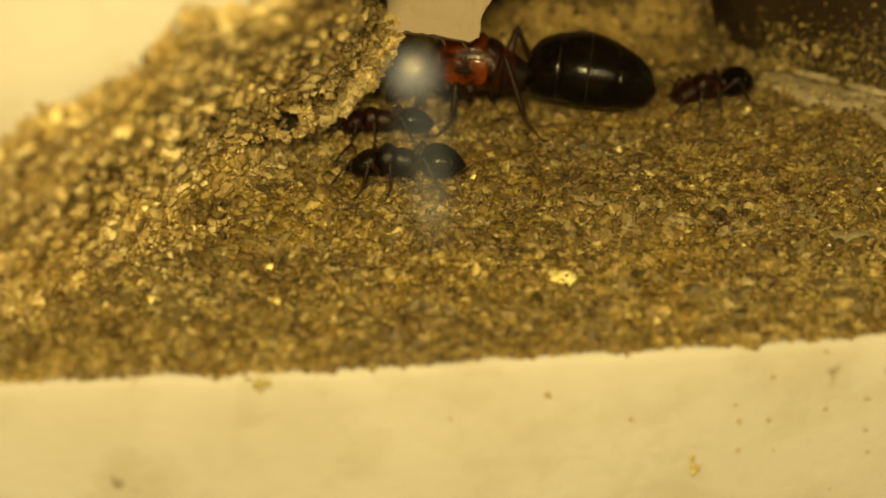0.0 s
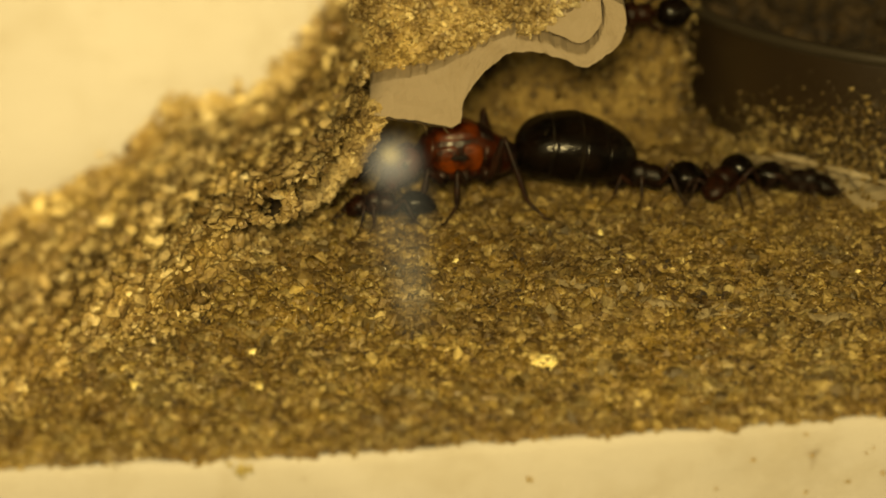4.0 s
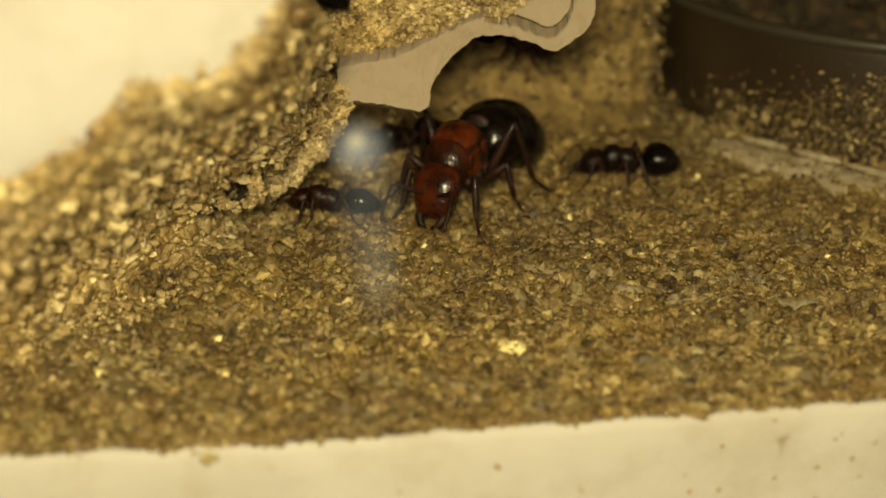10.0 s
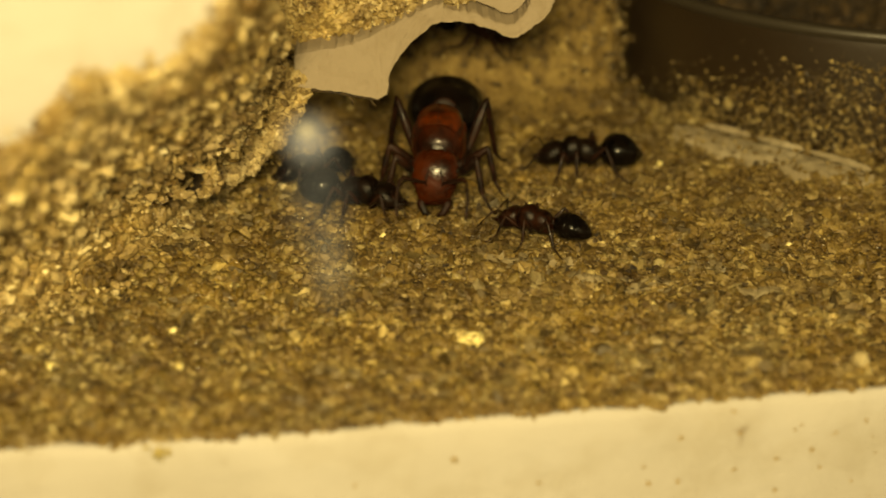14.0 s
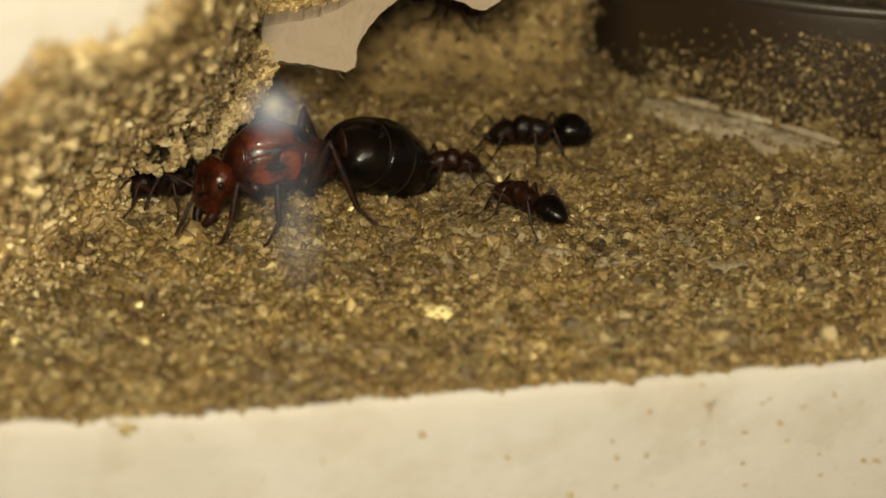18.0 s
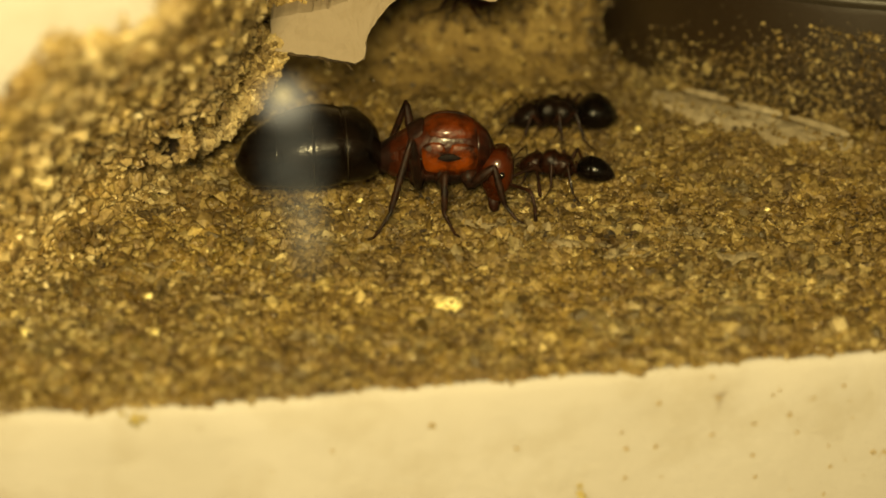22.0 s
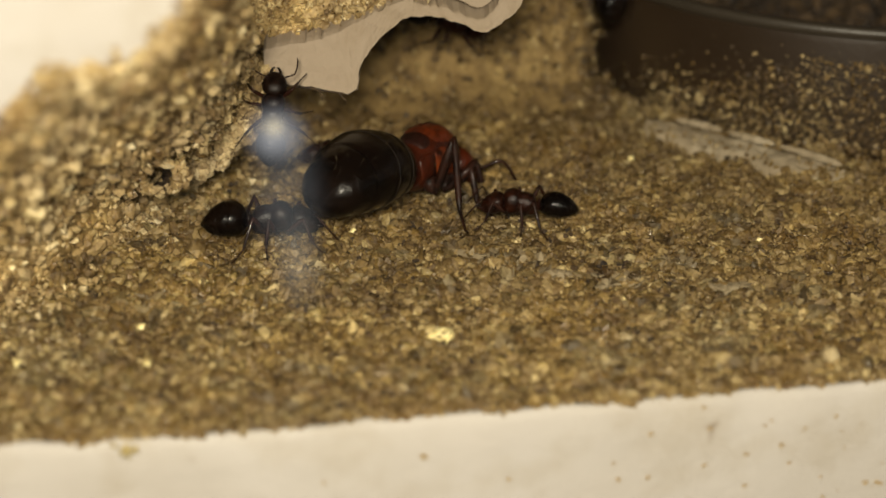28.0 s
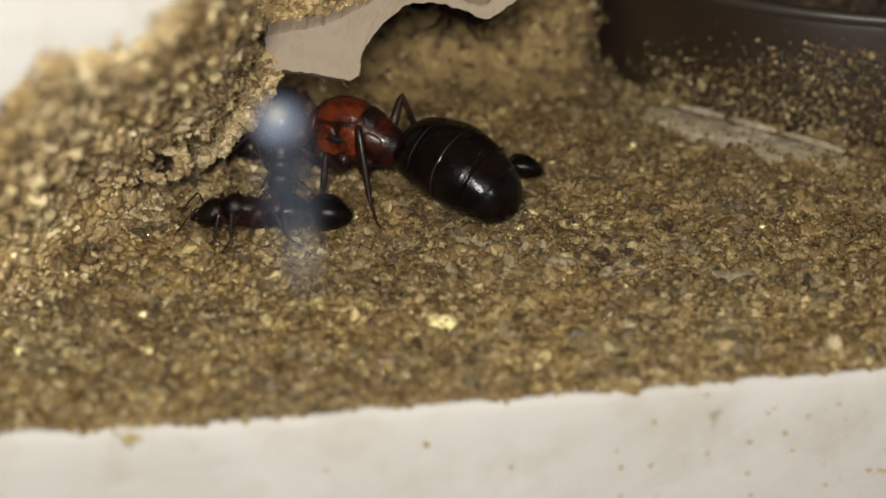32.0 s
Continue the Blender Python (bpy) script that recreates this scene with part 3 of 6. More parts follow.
def side_wall():
    u, v = np.meshgrid(np.linspace(0, 1, 300), np.linspace(0, 1, 80))
    foot, lip, rim = spline(TALUS, u), spline(LIP, u), spline(RIM, u)
    w = v[..., None]
    g = np.where(w < 0.2, foot + (lip - foot) * w / 0.2, lip + (rim - lip) * (w - 0.2) / 0.8)
    bulge = 0.5 * wobble(u * 40, v * 10, 0.5, 9.0) + 0.22 * wobble(u * 40, v * 10, 0.24, 5.0) + 0.9 * wobble(u * 40, v * 10, 3.0, 2.0) + 0.5 * wobble(u * 40, v * 10, 1.0, 6.0)
    side = np.sin(np.pi * np.clip(v, 0, 1)) ** 0.7
    g[..., 0] += bulge * 0.55 * side
    g[..., 1] += -0.8 * bulge * side
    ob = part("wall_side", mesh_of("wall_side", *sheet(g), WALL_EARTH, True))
    tagged(ob, "steep earth wall of the chamber coated with sand", "wall", kind="structure")
    n = 9000
    uu, vv = rng.uniform(0, 1, n), rng.uniform(0.0, 1.0, n)
    i = np.clip(vv * 79, 0, 79).astype(int)
    j = np.clip(uu * 299, 0, 299).astype(int)
    p = g[i, j] + rng.normal(0, 0.12, (n, 3))
    size = 0.09 + 0.40 * rng.uniform(0, 1, n) ** 2.8
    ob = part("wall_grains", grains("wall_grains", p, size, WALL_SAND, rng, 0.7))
    tagged(ob, "golden sand grains stuck to the sloping chamber wall", "sand", kind="stuff")
    k = 3600
    uu = rng.uniform(0, 1, k)
    away = rng.exponential(1.3, k)
    p = spline(TALUS, uu) + np.stack([away * 0.7 - 0.5, 0.3 - away * 0.5, 0.5 * np.exp(-away / 1.1) + rng.normal(0, 0.08, k) + 0.2], -1)
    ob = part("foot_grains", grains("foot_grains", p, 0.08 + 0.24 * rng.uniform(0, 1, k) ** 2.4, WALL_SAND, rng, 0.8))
    tagged(ob, "coarse sand heaped along the foot of the wall", "sand", kind="stuff")
    # the plaster front goes on above the wall's rim
    r = spline(RIM, np.linspace(0, 1, 160))
    pad = np.concatenate([np.repeat(r[:1], 6, 0), r, np.repeat(r[-1:], 6, 0)])
    r = np.stack([np.convolve(pad[:, k], np.ones(13) / 13, "valid") for k in range(3)], -1)
    rows = [r + np.array((0.2, 2.2, -0.3)), r + np.array((0.1, 0.6, -0.15))]
    for up in (0.0, 0.5, 2, 5, 10, 18, 30):
        q = r + np.array((-0.75 * up, 0.0, up))
        q[:, 1] = np.interp(q[:, 0], EX, EY) + (0.1 if up == 0 else -0.1) + 0.06 * wobble(q[:, 0], q[:, 2], 3.0, 2.0)
        rows.append(q)
    ob = part("wall_plaster", mesh_of("wall_plaster", *sheet(np.array(rows)), PLASTER, True))
    tagged(ob, "smooth cream plaster above the sandy chamber wall", "wall", kind="structure")
    k = 420
    uu = rng.uniform(0.05, 0.95, k)
    p = spline(RIM, uu) + np.stack([rng.normal(0, 0.2, k), np.full(k, 0.25), rng.uniform(-0.3, 0.9, k) ** 2], -1)
    ob = part("rim_grains", grains("rim_grains", p, rng.uniform(0.10, 0.3, k), WALL_SAND, rng, 0.7))
    tagged(ob, "coarse golden grains along the rim of the wall", "sand", kind="stuff")


def shading_slab():
    """Unseen plaster roof, added to keep room light off the chamber's back."""
    xs, ys = np.meshgrid(np.linspace(-58, 58, 60), np.linspace(0, 1, 40))
    y = np.interp(xs, EX, EY) + ys * (66 - np.interp(xs, EX, EY))
    under = np.stack([xs, y, 26 + 0.5 * wobble(xs, y, 6.0, 3.0)], -1)
    front = under[:1] + np.array((0, 0, 10.0))
    ob = part("ceiling", mesh_of("ceiling", *sheet(np.concatenate([front, under])), PLASTER, True))
    tagged(ob, "unseen cream plaster roof added to shade the chamber's back", "ceiling", kind="structure")


def back_wall():
    line = [(-8, 28.5), (-3, 29.2), (4, 30.0), (11, 30.6), (16.2, 31.5), (16.6, 36), (15.5, 48), (18, 62), (40, 63), (58, 62)]
    u, v = np.meshgrid(np.linspace(0, 1, 340), np.linspace(0, 1, 100))
    flat = np.array([(*p, 0) for p in line])
    g = spline(flat, u)
    h = v * 26
    lump = 0.55 * wobble(u * 90, h, 4.0, 1.0) + 0.3 * wobble(u * 90, h, 1.4, 4.0) + 0.22 * wobble(u * 90, h, 0.6, 7.0)
    g[..., 1] += -lump - 5.2 * np.exp(-h / 1.3) * (u < 0.5) - 2.4 * np.exp(-h / 1.6) * (u >= 0.5) + 0.05 * h
    g[..., 2] = h - 0.6
    ob = part("wall_back", mesh_of("wall_back", *sheet(g), BACK_EARTH, True))
    tagged(ob, "pale brown earth back wall with dark stains", "wall", kind="structure")
    n = 6000
    uu, vv = rng.uniform(0, 0.50, n), rng.uniform(0, 0.62, n) ** 1.1
    p = g[np.clip(vv * 99, 0, 99).astype(int), np.clip(uu * 339, 0, 339).astype(int)] + rng.normal(0, 1, (n, 3)) * np.array((0.45, 0.08, 0.3)) + np.array((0, 0.1, 0))
    ob = part("back_grains", grains("back_grains", p, 0.07 + 0.24 * rng.uniform(0, 1, n) ** 3, STUCK_SAND, rng, 0.9))
    tagged(ob, "sand grains pressed into the back wall", "sand", kind="stuff")


def roof_crust():
    low = [(-8.6, 15.6, 8.4), (-5.9, 15.3, 7.6), (-4.2, 14.7, 7.7), (-2.8, 14.2, 8.3), (0.0, 14.2, 8.7), (3.3, 14.2, 10.0), (5.8, 14.6, 10.9), (8.4, 15.0, 12.6), (10.1, 15.2, 13.8), (12.5, 15.6, 16.5)]
    high = [(x + 0.6 + 1.6 * max(0.0, (1 - x) / 6.6), y + 1.2, max(12.9, z + 1.0)) for x, y, z in low]
    u, v = np.meshgrid(np.linspace(0, 1, 110), np.linspace(0, 1, 30))
    g = spline(low, u) * (1 - v[..., None]) + spline(high, u) * v[..., None]
    g[..., 1] -= 0.9 * wobble(u * 24, v * 7, 2.2, 3.0) + 0.6 * np.sin(np.pi * v)
    g[..., 2] += 0.3 * wobble(u * 24, v * 7, 1.0, 7.0)
    under = g[0].copy()
    under[:, 1] += 3.5
    under[:, 2] += 0.8
    g = np.concatenate([under[None], g])
    ob = part("roof_crust", mesh_of("roof_crust", *sheet(g), WALL_EARTH, True))
    tagged(ob, "overhanging crust of packed sand above the chamber", "sand crust", kind="structure")
    n = 6600
    uu, vv = rng.uniform(0, 1, n), rng.uniform(0, 1, n)
    p = g[1 + np.clip(vv * 29, 0, 29).astype(int), np.clip(uu * 109, 0, 109).astype(int)] + rng.normal(0, 0.16, (n, 3))
    ob = part("crust_grains", grains("crust_grains", p, 0.08 + 0.2 * rng.uniform(0, 1, n) ** 2, WALL_SAND, rng, 0.7))
    tagged(ob, "sand grains covering the overhanging crust", "sand", kind="stuff")


def strip_slab(lower, upper, depth, steps, name, mat, rough):
    """A broken slab between a lower and an upper line, with a thickness to the rear."""
    u = np.linspace(0, 1, steps)
    lo, hi = spline(lower, u), spline(upper, u)
    lo0, hi0 = lo.copy(), hi.copy()
    lo += rng.normal(0, rough, lo.shape) * np.array((0.4, 0.2, 1))
    hi += rng.normal(0, rough, hi.shape) * np.array((0.4, 0.2, 1))
    back = np.array((0, depth, 0.25 * depth))
    def inner(v):
        p = lo0 + (hi0 - lo0) * v
        p[:, 1] += 0.16 * wobble(p[:, 0], p[:, 2], 0.8, 4.4) + 0.05 * wobble(p[:, 0], p[:, 2], 0.25, 1.4)
        return p
    rows = [lo + back, lo + back * 0.12, lo * 0.5 + inner(0.06) * 0.5] + [inner(v) for v in (0.12, 0.24, 0.36, 0.48, 0.6, 0.72, 0.84)] + [hi * 0.5 + inner(0.94) * 0.5, hi + back * 0.15, hi + back, lo + back]
    verts, faces = sheet(np.array(rows))
    n = len(rows)
    faces.append(tuple(k * steps for k in range(n - 1)))
    faces.append(tuple(k * steps + steps - 1 for k in range(n - 2, -1, -1)))
    return mesh_of(name, verts, faces, mat)


def plaster_chip():
    chip = thing("plaster_chip", "broken pinkish plaster slab hanging under the sand crust", "plaster")
    low = [(-2.85, 12.3, 6.9), (-0.9, 12.2, 6.6), (1.65, 12.1, 6.3), (2.15, 12.6, 7.7), (3.5, 13.2, 9.3), (4.8, 13.4, 10.1)]
    high = [(-2.9, 12.8, 8.5), (-1.2, 12.9, 8.85), (0.1, 13.0, 9.1), (1.7, 13.2, 9.75), (3.3, 13.4, 10.5), (4.8, 13.7, 11.0)]
    part("slab", strip_slab(low, high, 1.5, 44, "slab", CHIP, 0.06), chip)
    low = [(4.6, 13.4, 10.0), (6.0, 13.35, 9.95), (7.2, 13.3, 9.65), (8.4, 13.1, 9.25), (9.4, 13.3, 9.7), (10.25, 13.5, 10.3), (10.65, 13.9, 11.3), (10.5, 14.2, 12.3)]
    high = [(4.6, 13.7, 10.8), (5.4, 13.7, 10.6), (6.4, 13.7, 10.4), (8.2, 13.5, 9.85), (9.0, 13.6, 10.45), (9.35, 13.8, 11.1), (9.5, 14.1, 12.0), (9.2, 14.4, 12.9)]
    part("rim_strip", strip_slab(low, high, 1.3, 44, "rim_strip", CHIP, 0.06), chip, "curled pale edge of the slab")
    low = [(5.9, 14.3, 11.1), (7.0, 14.1, 10.75), (8.3, 13.9, 10.25), (9.1, 14.1, 10.9), (9.4, 14.3, 11.4)]
    high = [(6.0, 14.5, 11.6), (6.9, 14.8, 12.5), (8.0, 14.9, 12.9), (8.8, 14.9, 12.9), (9.3, 14.8, 12.7)]
    part("upper_flake", strip_slab(low, high, 0.7, 16, "upper_flake", CHIP, 0.03), chip, "paler flake on the slab's end")
    for line, r in (([(-2.7, 12.5, 6.75), (-1.6, 12.6, 6.6), (-0.5, 12.5, 6.48), (0.6, 12.4, 6.32), (1.5, 12.4, 6.15)], 0.09), ([(-0.2, 12.5, 6.45), (0.1, 12.4, 6.1), (0.05, 12.4, 5.8)], 0.06), ([(0.9, 12.4, 6.3), (1.15, 12.3, 6.0), (1.3, 12.3, 5.85)], 0.05)):
        part("splinter", mesh_of("splinter", *tube(line, [r * 0.6] + [r] * (len(line) - 2) + [r * 0.4], 6), DARK_BITS_AND_HOLE), chip, "dark splinter under the slab's edge")


def hanging_crust():
    """Pale crumbly lump that hangs from the side wall down to the little hole."""
    line = [(-2.9, 12.9, 7.6), (-3.4, 12.7, 6.0), (-4.1, 12.6, 4.5), (-5.4, 12.5, 3.2), (-6.4, 12.5, 2.3), (-7.1, 12.5, 1.8), (-7.5, 12.5, 1.5)]
    n = 3400
    u = rng.uniform(0, 1, n)
    wide = 1.0 - 0.4 * u + 0.3 * wobble(u * 10, u * 0, 1.3, 5.0) - 0.4 * (u > 0.9)
    across = rng.uniform(-1, 1, n) * wide
    p = spline(line, u) + np.stack([across * 0.72 + 0.1, -0.45 * (1 - (across / wide) ** 2) * rng.uniform(0.2, 1.1, n) + 0.5 * wobble(u * 9, across, 0.9, 2.0), -across * 0.55], -1)
    ob = part("wall_crust", grains("wall_crust", p, 0.07 + 0.26 * rng.uniform(0, 1, n) ** 2.6, CRUST, rng, 0.8))
    tagged(ob, "pale crumbly crust hanging from the chamber wall", "sand crust", kind="stuff")
    n = 2600
    p = rng.normal(0, 0.62, (n, 3)) * np.array((1.5, 0.6, 1.2)) + np.array((0.0, 1.0, -0.4)) + np.array((-5.2, 15.6, 6.7))
    p[::2] += np.array((-1.1, 0.0, -2.9)) + rng.normal(0, 0.5, p[::2].shape)
    # floor sand, darker than the wall's: the corner's shade put into the colour
    ob = part("corner_sand", grains("corner_sand", p, 0.1 + 0.3 * rng.uniform(0, 1, n) ** 2, SAND, rng, 0.7))
    tagged(ob, "sand packed in the corner under the roof crust, toned dark for shade", "sand", kind="stuff")
    uu = np.linspace(0, 1, 24)
    c = spline(line, uu)
    core = [c + np.array((k * 0.8, 0.5 + 0.4 * abs(k), -k * 0.6)) for k in (-1.0, -0.5, 0.0, 0.5, 0.8)]
    ob = part("crust_core", mesh_of("crust_core", *sheet(np.array(core + [c + np.array((0.3, 2.5, 0.2))] + [core[0] * 1.0])), EARTH, True))
    tagged(ob, "earth core of the hanging crust", "sand crust", kind="structure")
    # short open pipe; its dark colour stands for the shade inside the hole
    pipe = tube([(-7.78, 6.20, 4.10), (-7.90, 7.30, 3.66), (-8.15, 9.20, 2.90), (-8.40, 11.40, 2.10)], [0.66, 0.7, 0.6, 0.3], 14)
    pipe[1].pop(-2)
    hole = part("burrow", mesh_of("burrow", *pipe, DARK_BITS_AND_HOLE, True))
    a = rng.uniform(0, 2 * math.pi, 120)
    r = 0.66 + 0.5 * rng.uniform(0, 1, 120) ** 1.5
    p = np.stack([-7.78 + 1.25 * r * np.cos(a), 6.45 + 0.7 * (r - 0.8) + rng.normal(0, 0.1, 120), 4.05 + r * np.sin(a)], -1)
    ob = part("burrow_mouth", grains("burrow_mouth", p, rng.uniform(0.12, 0.34, 120), WALL_SAND, rng, 0.7))
    tagged(ob, "crumbs of sand round the mouth of the burrow", "sand", kind="stuff")
    tagged(hole, "small burrow at the foot of the wall, coloured dark for its inner shade", "hole", kind="structure")


# ---- things that stand in the chamber ----
def ring_body(radii_heights, sides, centre):
    """A turned body: (radius, height) pairs, open at both ends."""
    verts, faces = [], []
    for r, z in radii_heights:
        for k in range(sides):
            a = 2 * math.pi * k / sides
            verts.append((centre[0] + r * math.cos(a), centre[1] + r * math.sin(a), z))
    for q in range(len(radii_heights) - 1):
        for k in range(sides):
            j = (k + 1) % sides
            faces.append((q * sides + k, q * sides + j, (q + 1) * sides + j, (q + 1) * sides + k))
    return verts, faces


def feeding_dish():
    c = (36.5, 39.0)
    dish = thing("feeding_dish", "round dark brown plastic dish half sunk in sand", "dish")
    part("dish_wall", mesh_of("dish_wall", *ring_body([(19.2, -0.9), (19.45, -0.6), (19.5, 0.5), (19.55, 6.2), (19.5, 6.6)], 120, c), CUP, True), dish)
    part("dish_inside", mesh_of("dish_inside", *ring_body([(18.9, 7.0), (18.85, 4.2), (18.8, -0.6), (0.1, -0.6)], 120, c), CUP, True), dish)
    part("rim", mesh_of("rim", *ring_body([(19.5, 6.6), (19.68, 6.75), (19.76, 6.98), (19.72, 7.2), (19.5, 7.32), (19.2, 7.34), (18.98, 7.2), (18.9, 6.9)], 120, c), CUP_RIM, True), dish, "grey rounded rim of the dish")
    n = 13000
    a = rng.uniform(math.pi * 0.98, math.pi * 1.62, n)
    t = (a - math.pi) / (math.pi * 0.5)
    top = 1.0 + 5.4 * np.clip(t * 1.3 - 0.15, 0, 1) ** 0.8
    z = np.abs(rng.normal(0, 0.42, n)) * top
    z = np.where(z > 6.0, rng.uniform(0, 2, n), z)
    t_keep = rng.uniform(0, 1, n) < np.clip(t * 2.3 - 0.65, 0.03, 1)
    a, z, n = a[t_keep], z[t_keep], int(t_keep.sum())
    p = np.stack([c[0] + 19.62 * np.cos(a), c[1] + 19.62 * np.sin(a), z], -1)
    side = a > math.pi * 1.24
    z = np.where(side & (rng.uniform(0, 1, n) < 0.35), 1.0 + 4.4 * rng.uniform(0, 1, n) ** 0.8 * np.clip((a - math.pi * 1.2) / 0.5, 0, 1), z)
    p[:, 2] = z
    part("stuck_grains", grains("stuck_grains", p, 0.03 + 0.15 * rng.uniform(0, 1, n) ** 3.4, STUCK_SAND, rng, 0.8), dish, "sand grains stuck to the outside of the dish")["kind"] = "stuff"
    # what lies in the dish
    n = 1500
    r, a = 18.5 * np.sqrt(rng.uniform(0, 1, n)), rng.uniform(0, 2 * math.pi, n)
    p = np.stack([c[0] + r * np.cos(a), c[1] + r * np.sin(a), 2.6 + 1.6 * rng.uniform(0, 1, n)], -1)
    heap = part("dish_filling", grains("dish_filling", p, rng.uniform(0.4, 1.1, n), DARK_BITS_AND_HOLE, rng, 0.8))
    tagged(heap, "dark brown crumbs filling the plastic dish", "crumbs", kind="stuff")
    for x, y, s in ((31.5, 25.5, 0.9), (33.5, 26.2, 0.7), (29.8, 26.5, 0.5)):
        me = grains("food_crumb", np.array([(0, 0, 0)]), [s], FOOD, rng, 0.7)
        tagged(part("food_crumb", me, at=(x, y, 4.6)), "yellow crumb of food lying in the dish", "crumb", "crumbs in the dish")
    # sand banked against the dish
    n = 700
    a = rng.uniform(math.pi * 0.95, math.pi * 1.6, n)
    d = rng.uniform(0, 1, n) ** 1.6 * 3.0
    p = np.stack([c[0] + (19.7 + d) * np.cos(a), c[1] + (19.7 + d) * np.sin(a), 0.18 * (1 - d / 3.0) - 0.12 + rng.normal(0, 0.06, n)], -1)
    bank = part("banked_sand", grains("banked_sand", p, rng.uniform(0.1, 0.3, n), SAND, rng, 0.6))
    tagged(bank, "pale sand banked against the foot of the dish", "sand", kind="stuff")
    crack = [(19.5, 25.0, 0.3), (22.0, 23.5, 0.3), (24.4, 21.2, 0.3), (26.9, 18.8, 0.3), (29.2, 16.1, 0.3)]
    for u0, u1 in ((0.16, 0.40), (0.43, 0.66), (0.69, 0.97)):
        pts = [tuple(p + np.array((0.12, 0.34, 0.12))) for p in spline(crack, np.linspace(u0, u1, 9))]
        ob = part("plaster_sliver", mesh_of("plaster_sliver", *tube(pts, [0.06, 0.2, 0.16, 0.25, 0.2, 0.27, 0.2, 0.22, 0.06], 7), PATCH))
        tagged(ob, "thin pale plaster sliver at the foot of the dish", "plaster", "plaster slivers")
    u, v = np.meshgrid(np.linspace(0, 1, 60), np.linspace(0, 1, 18))
    wide = 2.6 * np.sin(np.pi * np.clip(0.12 + 0.8 * u, 0.02, 0.98)) ** 0.6 * (1 + 0.4 * wobble(u * 9, v * 0, 1.1, 3.0))
    g = spline(crack, u)
    g[..., 0] -= 0.35 * wide * v
    g[..., 1] -= wide * v
    g[..., 2] = 0.36 - 0.25 * v - 0.7 * v ** 6 + 0.16 * wobble(u * 14, v * 3, 0.7, 4.0) + 0.08 * wobble(u * 14, v * 3, 0.25, 2.0) - 0.5 * (v < 0.03)
    lump = sheet(g)
    k = 110
    t, o = rng.uniform(0, 1, k), rng.uniform(0, 1, k) ** 0.6
    p = spline(crack, t) + np.stack([-0.8 * o, -2.4 * o, 0.12 - 0.25 * o + rng.normal(0, 0.04, k)], -1)
    ob = part("patch_grains", grains("patch_grains", p, rng.uniform(0.06, 0.2, k), SAND, rng, 0.5))
    tagged(ob, "sand grains strewn over the bare plaster patch", "sand", kind="stuff")
    ob = part("plaster_patch", mesh_of("plaster_patch", *lump, PATCH, True))
    tagged(ob, "bare pale plaster patch beside the dish", "plaster", kind="structure")


m_, n_, l_, p_ = material("yellow_food")
l_.new(ramp_node(n_, l_, noise_node(n_, l_, 1500.0), [(0.3, (0.35, 0.20, 0.02)), (0.7, (0.75, 0.55, 0.06))]), p_.inputs["Base Color"])
p_.inputs["Roughness"].default_value = 0.5
FOOD = m_
SMEAR = earth_material("yellow_smear", (0.34, 0.25, 0.07), (0.44, 0.35, 0.13), (0.48, 0.41, 0.22), 700.0)
m_, n_, l_, p_ = material("gold_grain")
l_.new(ramp_node(n_, l_, noise_node(n_, l_, 4000.0), [(0.3, (0.60, 0.46, 0.15)), (0.7, (0.95, 0.86, 0.46))]), p_.inputs["Base Color"])
p_.inputs["Roughness"].default_value = 0.3
GOLD = m_


